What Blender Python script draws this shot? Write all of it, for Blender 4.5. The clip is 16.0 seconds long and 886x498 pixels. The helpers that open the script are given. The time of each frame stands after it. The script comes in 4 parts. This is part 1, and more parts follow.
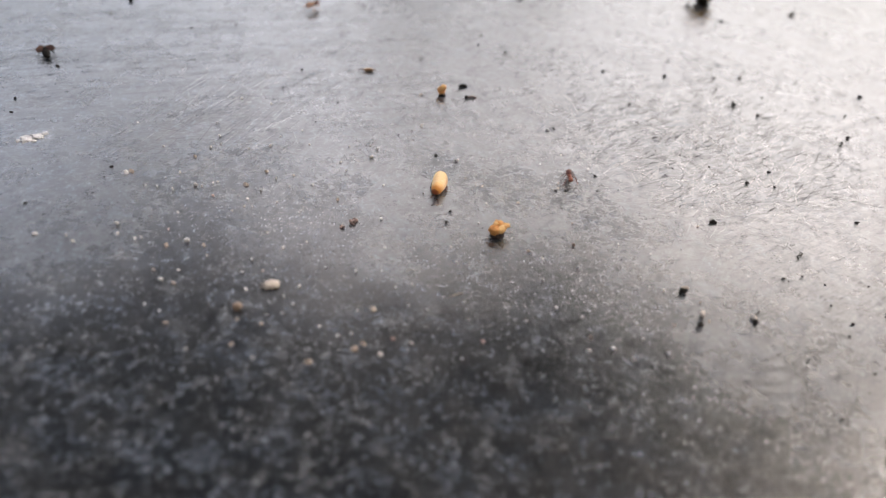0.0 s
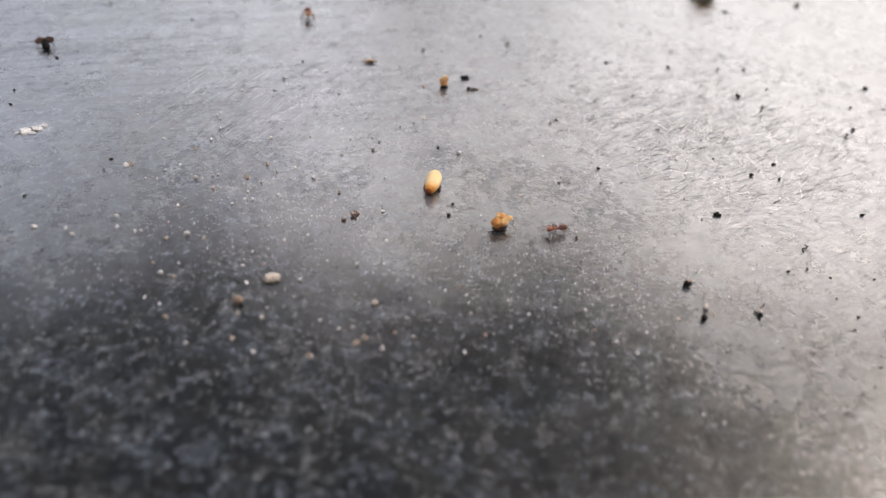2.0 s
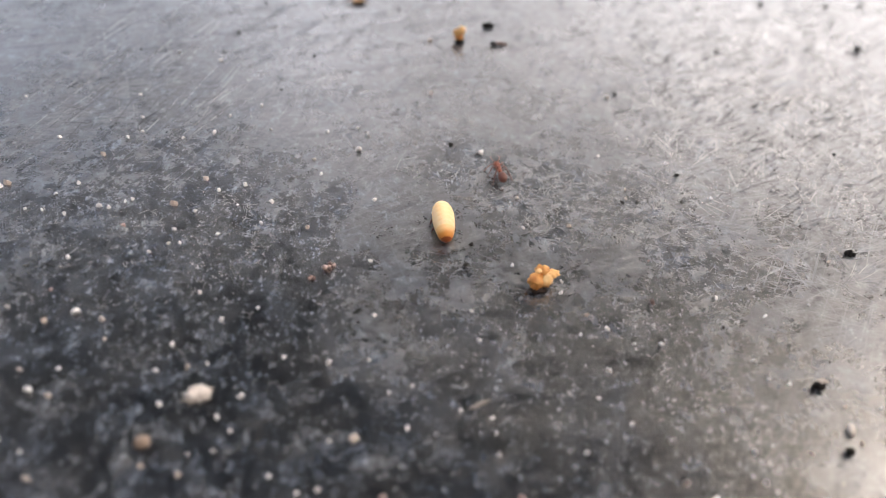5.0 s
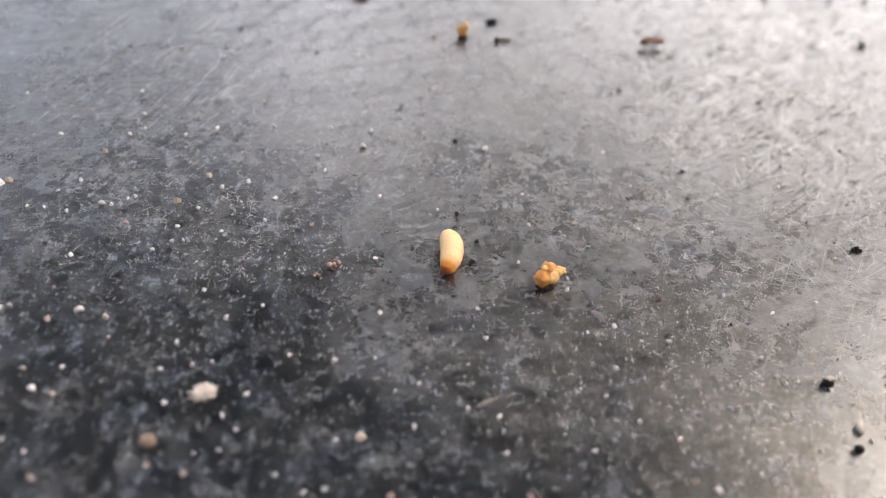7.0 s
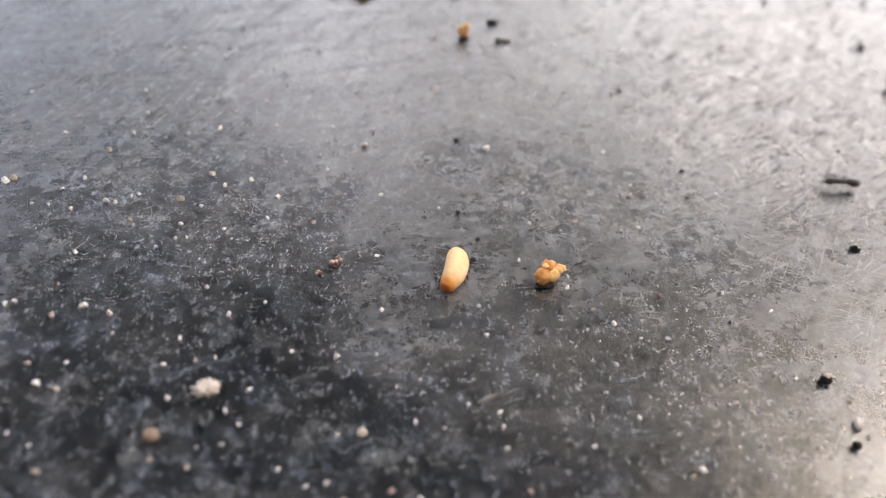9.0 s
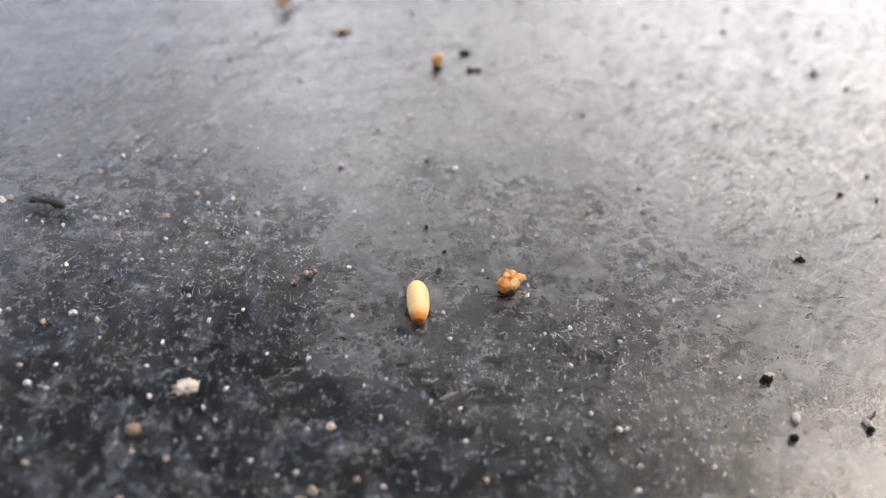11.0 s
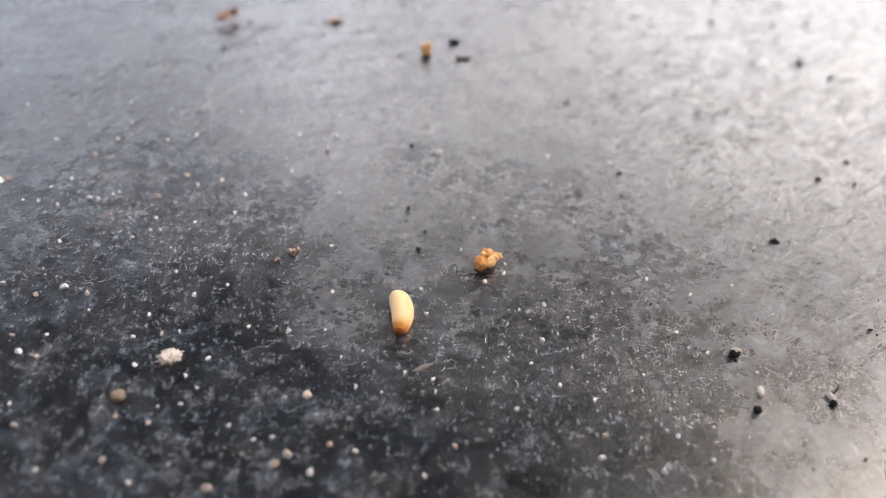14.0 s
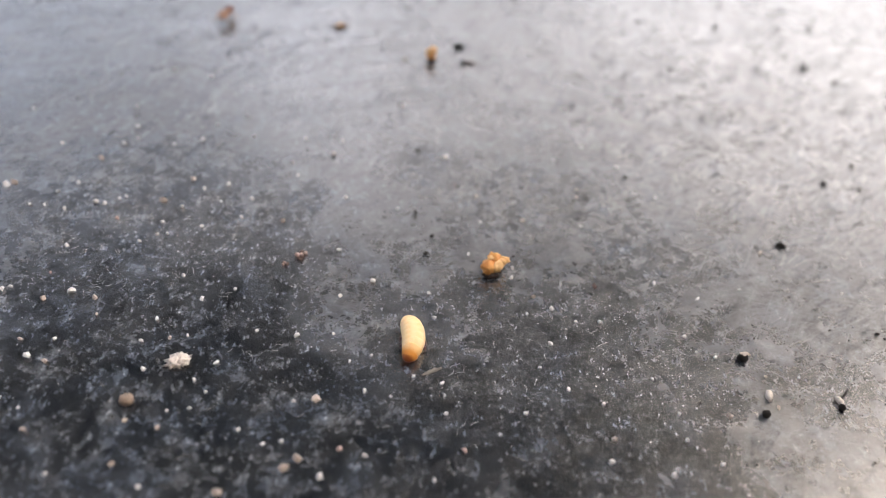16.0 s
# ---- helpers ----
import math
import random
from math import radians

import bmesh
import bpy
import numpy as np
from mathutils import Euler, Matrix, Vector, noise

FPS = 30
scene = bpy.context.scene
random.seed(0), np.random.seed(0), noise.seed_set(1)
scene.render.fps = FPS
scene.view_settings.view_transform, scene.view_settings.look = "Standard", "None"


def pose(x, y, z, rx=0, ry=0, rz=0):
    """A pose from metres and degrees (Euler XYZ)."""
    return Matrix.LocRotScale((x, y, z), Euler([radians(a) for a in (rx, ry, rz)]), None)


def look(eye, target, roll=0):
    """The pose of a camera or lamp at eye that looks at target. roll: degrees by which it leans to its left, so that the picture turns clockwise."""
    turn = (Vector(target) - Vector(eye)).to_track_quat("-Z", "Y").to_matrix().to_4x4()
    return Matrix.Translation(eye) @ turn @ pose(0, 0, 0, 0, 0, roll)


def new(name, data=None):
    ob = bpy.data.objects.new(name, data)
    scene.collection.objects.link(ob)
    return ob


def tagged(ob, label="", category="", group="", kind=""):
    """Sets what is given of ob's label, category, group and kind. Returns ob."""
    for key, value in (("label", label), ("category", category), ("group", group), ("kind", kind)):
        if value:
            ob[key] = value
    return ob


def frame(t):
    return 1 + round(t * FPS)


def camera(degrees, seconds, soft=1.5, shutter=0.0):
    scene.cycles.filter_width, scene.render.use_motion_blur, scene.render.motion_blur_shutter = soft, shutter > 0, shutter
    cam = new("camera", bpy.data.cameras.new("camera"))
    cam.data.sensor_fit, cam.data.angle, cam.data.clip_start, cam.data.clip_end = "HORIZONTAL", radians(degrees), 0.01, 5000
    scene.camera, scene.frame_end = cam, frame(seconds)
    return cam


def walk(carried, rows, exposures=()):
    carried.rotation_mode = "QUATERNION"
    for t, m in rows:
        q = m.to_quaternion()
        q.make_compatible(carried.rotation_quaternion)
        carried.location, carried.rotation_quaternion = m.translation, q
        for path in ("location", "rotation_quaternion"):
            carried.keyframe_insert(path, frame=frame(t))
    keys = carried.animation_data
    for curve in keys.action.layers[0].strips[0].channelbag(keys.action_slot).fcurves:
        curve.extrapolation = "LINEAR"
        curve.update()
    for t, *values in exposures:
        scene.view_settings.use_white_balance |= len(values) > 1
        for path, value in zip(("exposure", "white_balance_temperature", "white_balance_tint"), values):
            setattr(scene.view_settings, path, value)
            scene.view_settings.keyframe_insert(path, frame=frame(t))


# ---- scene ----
cam = camera(55.0, 16.0, soft=1.1, shutter=0.2)
cam.data.dof.use_dof = True
cam.data.dof.aperture_fstop = 21.0

# seconds, eye x, y, z in mm, yaw to the right, tilt down, roll, in degrees
PATH = [
    (0, 2.6, -88.51, 52.18, 4.67, 36.09, 6.87),
    (0.5, 2.69, -88.51, 52.18, 4.56, 36.1, 6.79),
    (1, 2.56, -88.45, 52.09, 4.64, 36.1, 6.82),
    (1.5, 2.63, -88.25, 51.92, 4.57, 36.26, 6.78),
    (2, 2.64, -87.96, 51.8, 4.57, 36.6, 6.78),
    (2.2, 1.13, -85.76, 51.38, 4.6, 36.97, 6.81),
    (2.5, -2.29, -76.08, 50.26, 4.85, 39.06, 7.64),
    (2.7, -1.64, -70.21, 50.82, 4.04, 39.48, 7.25),
    (3, -0.02, -63.93, 50.82, 3.95, 38.26, 6.94),
    (3.2, 1.62, -61.14, 49.91, 3.89, 38.97, 6.9),
    (3.5, 3.23, -57.19, 47.05, 3.99, 41.74, 6.58),
    (4, 3.42, -56.23, 45.66, 4.62, 44.34, 7.05),
    (6.5, 2.86, -55.64, 45.11, 5.05, 45.18, 7.3),
    (7, 2.74, -55.75, 45.05, 5.14, 45.14, 7.37),
    (7.5, 2.75, -55.97, 45, 5.02, 45.05, 7.31),
    (8, 2.6, -56.06, 44.97, 5.08, 45.01, 7.39),
    (8.5, 2.64, -56.19, 44.95, 5.02, 44.98, 7.36),
    (9, 2.69, -56.36, 45.12, 5.05, 44.94, 7.4),
    (9.2, 3.23, -57.17, 46.15, 4.78, 45.03, 7.33),
    (9.5, 4.41, -60.22, 46.92, 4.61, 42.91, 7.04),
    (12, 5.01, -60.8, 47.11, 4.74, 42.51, 6.78),
    (12.5, 5.43, -61.21, 47.59, 4.5, 42.33, 6.58),
    (12.8, 7.88, -63.09, 48.16, 4.13, 41.36, 6.26),
    (13, 8.15, -63.46, 48.41, 4.13, 41.5, 6.13),
    (13.2, 8.01, -63.42, 47.46, 3.84, 42.03, 6.04),
    (13.5, 8.02, -63.36, 47.47, 3.27, 42.71, 5.9),
    (14, 7.89, -63.4, 47.52, 3.32, 42.71, 6.03),
    (14.5, 7.76, -63.56, 47.58, 3.31, 42.45, 6.04),
    (15, 7.55, -63.51, 47.52, 3.39, 42.28, 6.08),
    (15.5, 7.46, -63.34, 47.39, 3.34, 42.45, 6.07),
    (16, 7.1, -63.42, 47.42, 3.5, 42.39, 6.18),
]


def aimed(x, y, z, yaw, tilt, roll):
    a, b = radians(yaw), radians(tilt)
    eye = Vector((x, y, z)) * 0.001
    way = Vector((math.sin(a) * math.cos(b), math.cos(a) * math.cos(b), -math.sin(b)))
    return look(eye, eye + way * 0.1, roll)


walk(cam, [(r[0], aimed(*r[1:])) for r in PATH], exposures=[(0.0, 1.52, 7010, 10), (2.0, 1.55, 7010, 10), (3.0, 1.49, 7010, 10), (4.0, 1.74, 6860, 10), (6.3, 1.79, 6960, 10), (9.7, 1.79, 6960, 10), (11.8, 1.78, 6860, 10), (16.0, 1.78, 6860, 10)])

# ---- light: hazy bright sky with a veiled sun ----
SUN_TURN, SUN_UP = 36.0, 63.0
world = bpy.data.worlds.new("sky")
scene.world = world
world.use_nodes = True
wn = world.node_tree
sky = wn.nodes.new("ShaderNodeTexSky")
sky.sky_type = "NISHITA"
sky.sun_disc = False
sky.sun_elevation = radians(SUN_UP)
sky.sun_rotation = radians(SUN_TURN)
sky.air_density, sky.dust_density, sky.ozone_density = 1.0, 8.0, 1.0
back = wn.nodes["Background"]
back.inputs["Strength"].default_value = 0.15
wn.links.new(sky.outputs["Color"], back.inputs["Color"])
lamp = bpy.data.lights.new("sun", "SUN")
lamp.energy, lamp.angle, lamp.color = 0.7, radians(14), (1.0, 0.98, 0.96)
sun = new("sun", lamp)
sd = Vector((math.sin(radians(SUN_TURN)) * math.cos(radians(SUN_UP)), math.cos(radians(SUN_TURN)) * math.cos(radians(SUN_UP)), math.sin(radians(SUN_UP))))
sun.matrix_world = look(sd * 20, (0, 0, 0))


# ---- materials ----
class Shader:
    """A node material that is written as sums of nodes."""

    def __init__(self, name):
        self.m = bpy.data.materials.new(name)
        self.m.use_nodes = True
        self.t = self.m.node_tree
        self.b = self.t.nodes["Principled BSDF"]
        tc = self.t.nodes.new("ShaderNodeTexCoord")
        self.mm = self.mapped(tc.outputs["Object"], scale=(1000, 1000, 1000))

    def plug(self, socket, value):
        if isinstance(value, bpy.types.NodeSocket):
            self.t.links.new(value, socket)
        else:
            socket.default_value = value

    def mapped(self, vec, scale=(1, 1, 1), turn=0.0, move=(0, 0, 0)):
        n = self.t.nodes.new("ShaderNodeMapping")
        n.inputs["Scale"].default_value = scale
        n.inputs["Rotation"].default_value = (0, 0, radians(turn))
        n.inputs["Location"].default_value = move
        self.t.links.new(vec, n.inputs["Vector"])
        return n.outputs["Vector"]

    def noise(self, scale, detail=4.0, rough=0.55, warp=0.0, vec=None, color=False):
        n = self.t.nodes.new("ShaderNodeTexNoise")
        self.plug(n.inputs["Vector"], vec or self.mm)
        n.inputs["Scale"].default_value, n.inputs["Detail"].default_value = scale, detail
        n.inputs["Roughness"].default_value, n.inputs["Distortion"].default_value = rough, warp
        return n.outputs["Color" if color else "Fac"]

    def cells(self, scale, feature="F1", vec=None):
        n = self.t.nodes.new("ShaderNodeTexVoronoi")
        n.feature = feature
        n.inputs["Scale"].default_value = scale
        self.plug(n.inputs["Vector"], vec or self.mm)
        return n.outputs["Distance"]

    def step(self, value, lo, hi, a=0.0, b=1.0):
        n = self.t.nodes.new("ShaderNodeMapRange")
        n.interpolation_type = "SMOOTHSTEP"
        self.plug(n.inputs["Value"], value)
        for k, v in (("From Min", lo), ("From Max", hi), ("To Min", a), ("To Max", b)):
            n.inputs[k].default_value = v
        return n.outputs["Result"]

    def math(self, op, a, b=0.0, clamp=False):
        n = self.t.nodes.new("ShaderNodeMath")
        n.operation, n.use_clamp = op, clamp
        self.plug(n.inputs[0], a)
        self.plug(n.inputs[1], b)
        return n.outputs[0]

    def add(self, *v):
        s = v[0]
        for x in v[1:]:
            s = self.math("ADD", s, x)
        return s

    def mul(self, *v):
        s = v[0]
        for x in v[1:]:
            s = self.math("MULTIPLY", s, x)
        return s

    def mix(self, f, a, b):
        n = self.t.nodes.new("ShaderNodeMix")
        n.data_type = "RGBA"
        n.clamp_factor = True
        self.plug(n.inputs[0], f)
        for s, c in ((n.inputs[6], a), (n.inputs[7], b)):
            if isinstance(c, tuple):
                c = (*c, 1.0)
            self.plug(s, c)
        return n.outputs[2]

    def bump(self, height, distance, strength=1.0, normal=None):
        n = self.t.nodes.new("ShaderNodeBump")
        self.plug(n.inputs["Height"], height)
        n.inputs["Distance"].default_value, n.inputs["Strength"].default_value = distance, strength
        if normal:
            self.t.links.new(normal, n.inputs["Normal"])
        return n.outputs["Normal"]

    def random(self):
        return self.t.nodes.new("ShaderNodeObjectInfo").outputs["Random"]

    def near(self, x, y, r, ragged=0.5):
        """1 inside a ragged spot of that radius, 0 outside."""
        n = self.t.nodes.new("ShaderNodeVectorMath")
        n.operation = "DISTANCE"
        self.plug(n.inputs[0], self.mm)
        n.inputs[1].default_value = (x, y, 0)
        d = self.add(self.mul(n.outputs["Value"], 1.0 / r), self.mul(self.math("SUBTRACT", self.spot_noise, 0.5), ragged * 3))
        return self.step(d, 1.15, 0.55)

    def set(self, **v):
        for k, x in v.items():
            s = self.b.inputs[k.replace("_", " ")]
            if isinstance(x, tuple) and len(x) == 3 and s.type == "RGBA":
                x = (*x, 1.0)
            self.plug(s, x)
        return self.m


def sheet_material():
    """Worn dark glossy sheet: dust film, mottled stains, hairline scratches, fine pitting."""
    s = Shader("worn_dark_sheet")
    s.spot_noise = s.noise(0.28, 5, 0.65)
    large = s.step(s.noise(0.11, 4, 0.6, 0.6), 0.40, 0.64)
    fleck = s.step(s.noise(2.6, 5, 0.66), 0.46, 0.68)
    cloud = s.step(s.noise(0.34, 5, 0.62, 0.5, vec=s.mapped(s.mm, move=(7.1, 3.3, 0))), 0.44, 0.68)
    blotch = s.step(s.noise(1.5, 5, 0.7, 0.6), 0.45, 0.66)
    patch = s.step(s.noise(0.42, 4, 0.6, 0.8), 0.60, 0.67)
    xyz = s.t.nodes.new("ShaderNodeSeparateXYZ")
    s.plug(xyz.inputs[0], s.mm)
    worn = s.add(0.62, s.step(s.add(xyz.outputs["X"], s.mul(s.spot_noise, 20.0)), 28.0, 8.0, 0.0, 0.43))
    mottle = s.step(s.noise(1.15, 6, 0.76, 0.3), 0.475, 0.63)
    speckle = s.step(s.noise(2.3, 5, 0.7, vec=s.mapped(s.mm, scale=(1.25, 0.42, 1))), 0.50, 0.64)
    film = s.add(s.mul(s.add(s.mul(mottle, s.add(0.065, s.mul(large, 0.06))), s.mul(speckle, s.add(0.02, s.mul(mottle, 0.32))), s.mul(fleck, 0.03), s.mul(cloud, s.mul(mottle, 0.06))), worn), s.mul(cloud, 0.095), s.mul(s.step(s.noise(0.16, 3, 0.5), 0.40, 0.62), s.math("SUBTRACT", 1.1, worn), 0.02), s.mul(blotch, s.add(0.01, s.mul(large, 0.03))), s.mul(patch, 0.09), 0.003)
    # hair-fine rubbed marks, curled and crossing
    hair = None
    for k, (size, turn, width, flat) in enumerate(((0.75, 25, 0.012, 0.45), (1.0, -50, 0.014, 0.5), (1.5, 80, 0.016, 0.6))):
        v = s.mapped(s.mapped(s.mm, turn=turn), scale=(flat, 1, 1), move=(k * 9.1, k * 4.7, 0))
        ridge = s.math("ABSOLUTE", s.math("SUBTRACT", s.noise(size, 3, 0.6, 0.4, vec=v), 0.5))
        line = s.mul(s.step(ridge, width * 0.3, width, 1.0, 0.0), s.step(s.noise(0.5, 4, 0.65, vec=s.mapped(s.mm, move=(k * 31, 5, 0))), 0.50, 0.62))
        hair = line if hair is None else s.math("MAXIMUM", hair, line)
    film = s.add(film, s.mul(hair, worn, s.add(0.03, s.mul(mottle, 0.11))))
    # crusted residue with flakes
    crust = s.math("MAXIMUM", s.math("MAXIMUM", s.near(8.6, -0.4, 3.8), s.near(23.6, -4.2, 5.0)), s.math("MAXIMUM", s.near(15.5, -3.6, 6.5), s.near(27.0, -10.0, 4.5)))
    crust = s.math("MAXIMUM", crust, s.math("MAXIMUM", s.near(-2.0, -6.2, 2.6), s.math("MAXIMUM", s.near(-6.5, -9.0, 5.0), s.mul(s.near(-15.0, -7.5, 11.0), 0.8))))
    warped = s.t.nodes.new("ShaderNodeVectorMath")
    warped.operation = "ADD"
    s.plug(warped.inputs[0], s.mm)
    s.plug(warped.inputs[1], s.noise(1.1, 4, 0.6, color=True))
    crack = s.step(s.cells(2.7, "DISTANCE_TO_EDGE", warped.outputs["Vector"]), 0.02, 0.10, 1.0, 0.0)
    flake = s.mul(s.step(s.noise(0.8, 5, 0.7, 1.2), 0.5, 0.6), crust)
    lace = s.mul(crack, crust, s.step(s.noise(0.9, 3), 0.42, 0.6))
    # scratches in several directions, thick where the sheet was rubbed
    bent = s.t.nodes.new("ShaderNodeVectorMath")
    bent.operation = "ADD"
    s.plug(bent.inputs[0], s.mm)
    s.plug(bent.inputs[1], s.noise(0.05, 2, 0.5, color=True))
    rub = s.math("MAXIMUM", s.step(s.noise(0.045, 2, 0.5), 0.46, 0.7, 0.0, 0.35), s.math("MAXIMUM", s.near(39, 3, 22, 0.3), s.mul(s.near(-20, 0, 14, 0.3), 0.5)))
    scratch = None
    for k, (turn, run, thin, level) in enumerate(((-32, 0.10, 6.5, 0.66), (38, 0.14, 5.5, 0.665), (72, 0.10, 6.0, 0.665), (8, 0.09, 6.5, 0.66), (-62, 0.12, 7.0, 0.665), (22, 0.2, 8.0, 0.655), (-12, 0.16, 8.0, 0.655))):
        v = s.mapped(s.mapped(bent.outputs["Vector"], turn=turn), scale=(run, thin, 1), move=(k * 13.7, k * 5.1, k * 3.3))
        line = s.step(s.noise(1.0, 1.5, 0.4, vec=v), level, level + 0.035)
        scratch = line if scratch is None else s.math("MAXIMUM", scratch, line)
    grain_v = s.mapped(s.mapped(s.mm, turn=-14), scale=(0.35, 2.2, 1))
    grain = s.step(s.noise(1.0, 4, 0.6, vec=grain_v), 0.5, 0.72)
    scratch = s.mul(scratch, s.add(0.12, s.mul(rub, 0.88)))
    bundle = s.mul(s.step(s.noise(1.0, 2, 0.5, vec=s.mapped(s.mapped(s.mm, turn=-64), scale=(0.05, 3.2, 1))), 0.52, 0.60), s.near(-20, 3, 13, 0.3))
    sweep = s.mul(s.step(s.noise(1.0, 3, 0.6, vec=s.mapped(s.mapped(bent.outputs["Vector"], turn=-20), scale=(0.03, 1.3, 1))), 0.50, 0.62), s.step(xyz.outputs["Y"], -8.0, 14.0), s.step(xyz.outputs["X"], 30.0, 0.0))
    wear = s.math("ADD", film, s.add(s.mul(scratch, 0.13), s.mul(bundle, 0.09), s.mul(flake, 0.075), s.mul(lace, 0.08), s.mul(grain, rub, 0.10)), True)
    smear = s.near(-38.9, -1.2, 2.2, 0.5)
    wear = s.math("ADD", wear, s.mul(smear, s.add(0.15, s.mul(blotch, 0.8))), True)
    tint = s.mix(s.step(s.noise(0.25, 4), 0.4, 0.6), (0.268, 0.32, 0.392), (0.33, 0.355, 0.38))
    color = s.mix(wear, (0.005, 0.006, 0.008), tint)
    rough = s.math("ADD", s.mul(wear, 0.35), s.add(0.085, s.mul(s.noise(0.4, 4), 0.06)), True)
    wave = s.bump(s.add(s.noise(0.16, 3, 0.5), s.mul(s.noise(0.5, 3, 0.6, vec=s.mapped(s.mapped(s.mm, turn=-35), scale=(1.3, 0.5, 1))), 0.3)), 0.00003, 0.6)
    pits = s.bump(s.add(s.noise(3.0, 4, 0.7), s.mul(s.noise(1.0, 6, 0.72, 0.6), 2.5), s.mul(hair, 0.5), s.mul(scratch, 0.6), s.mul(flake, 0.5), s.mul(lace, 0.5), s.mul(grain, rub, 0.5)), 0.000010, 0.8, wave)
    pit = s.step(s.noise(1.7, 5, 0.68, 0.5, vec=s.mapped(s.mapped(s.mm, turn=-10), scale=(0.6, 1.2, 1))), 0.48, 0.66)
    streak = s.step(s.noise(0.9, 6, 0.68, 0.7, vec=s.mapped(s.mapped(s.mm, turn=28), scale=(0.95, 0.36, 1))), 0.48, 0.72)
    chafe = s.add(s.mul(pit, s.add(0.10, s.mul(large, 0.25), s.mul(rub, 0.3))), s.mul(streak, s.add(0.5, s.step(xyz.outputs["Y"], -6.0, 22.0, 0.0, 0.5))), s.mul(scratch, -0.35), s.mul(bundle, 0.4), s.mul(sweep, 0.35))
    dent = s.mul(s.step(s.cells(0.85, "F1", s.mapped(s.mm, turn=20, scale=(0.8, 1.3, 1))), 0.30, 0.12), s.step(s.noise(0.4, 4, 0.6), 0.42, 0.58))
    relief = s.bump(s.mul(s.step(xyz.outputs["Y"], -16.0, 8.0, 1.0, 1.5), s.add(s.mul(s.noise(1.0, 6, 0.72, 0.6), 1.5), s.mul(s.noise(0.9, 6, 0.68, 0.7, vec=s.mapped(s.mapped(s.mm, turn=28), scale=(0.95, 0.36, 1))), 1.6), s.mul(bundle, 2.2), s.mul(sweep, 0.7), s.mul(scratch, 2.8), s.mul(hair, 0.6), s.mul(dent, -1.6))), 0.000020, 0.75, wave)
    hatch = s.mul(s.step(s.noise(1.0, 5, 0.7, 0.3, vec=s.mapped(s.mapped(s.mm, turn=-37), scale=(0.45, 2.1, 1))), 0.47, 0.66), s.step(s.add(xyz.outputs["X"], s.mul(xyz.outputs["Y"], 0.6), s.mul(s.spot_noise, 16.0)), 26.0, 46.0))
    chafe = s.add(chafe, s.mul(hatch, 0.7))
    gloss = s.math("SUBTRACT", 1.0, s.mul(chafe, 0.75), True)
    # a dried haze of dust over the far part, wiped away ragged towards the near edge; its tongue draws a mirrored sky
    # gap
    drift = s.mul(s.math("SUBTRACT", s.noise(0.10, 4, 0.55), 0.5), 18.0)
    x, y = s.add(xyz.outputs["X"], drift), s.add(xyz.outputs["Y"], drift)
    # coat raised in the shape of the sky gap mirrored between the trees
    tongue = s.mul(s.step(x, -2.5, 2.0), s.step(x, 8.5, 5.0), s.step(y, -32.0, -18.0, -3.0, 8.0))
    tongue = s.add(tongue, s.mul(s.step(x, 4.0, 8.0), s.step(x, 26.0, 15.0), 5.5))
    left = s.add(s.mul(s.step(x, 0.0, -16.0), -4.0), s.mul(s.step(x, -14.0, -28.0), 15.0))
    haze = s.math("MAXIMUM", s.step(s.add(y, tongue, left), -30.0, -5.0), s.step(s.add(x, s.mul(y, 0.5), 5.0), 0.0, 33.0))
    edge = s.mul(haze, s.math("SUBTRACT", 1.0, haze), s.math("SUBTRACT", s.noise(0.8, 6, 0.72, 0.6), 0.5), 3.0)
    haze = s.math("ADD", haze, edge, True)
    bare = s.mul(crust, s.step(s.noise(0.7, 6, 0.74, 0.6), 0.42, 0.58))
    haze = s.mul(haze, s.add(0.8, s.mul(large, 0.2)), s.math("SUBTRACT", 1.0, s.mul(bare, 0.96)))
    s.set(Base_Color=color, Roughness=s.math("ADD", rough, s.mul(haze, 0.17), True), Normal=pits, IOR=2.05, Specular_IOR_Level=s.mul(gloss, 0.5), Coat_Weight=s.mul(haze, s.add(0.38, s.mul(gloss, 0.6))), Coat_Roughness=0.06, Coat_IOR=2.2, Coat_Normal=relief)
    return s.m


def grain_material(name, a, b, rough=0.55):
    s = Shader(name)
    c = s.mix(s.random(), a, b)
    c = s.mix(s.step(s.noise(5.0, 4, 0.65), 0.42, 0.7), c, tuple(0.55 * v for v in a))
    s.set(Base_Color=c, Roughness=s.add(rough - 0.15, s.mul(s.noise(8, 3), 0.3)), Normal=s.bump(s.noise(9, 4), 0.00002, 0.7))
    return s.m


def flesh_material(name, a, b, spot, rough=0.42, soft=0.25):
    """Waxy, slightly translucent skin, spotted a little."""
    s = Shader(name)
    c = s.mix(s.step(s.noise(0.9, 5, 0.6), 0.4, 0.65), a, b)
    c = s.mix(s.step(s.noise(4.5, 4, 0.6), 0.56, 0.75, 0.0, 0.5), c, spot)
    s.set(Base_Color=c, Roughness=s.add(rough, s.mul(s.noise(3, 3), 0.2)), Normal=s.bump(s.noise(5, 4), 0.00003, 0.5), Subsurface_Weight=soft, Subsurface_Radius=(0.6, 0.35, 0.15), Subsurface_Scale=0.0006)
    return s.m


def shell_material(name, a, b, rough=0.32):
    s = Shader(name)
    c = s.mix(s.step(s.noise(2.5, 4), 0.4, 0.65), a, b)
    s.set(Base_Color=c, Roughness=s.add(rough, s.mul(s.noise(4, 3), 0.2)), Normal=s.bump(s.noise(12, 3), 0.00001, 0.5))
    return s.m


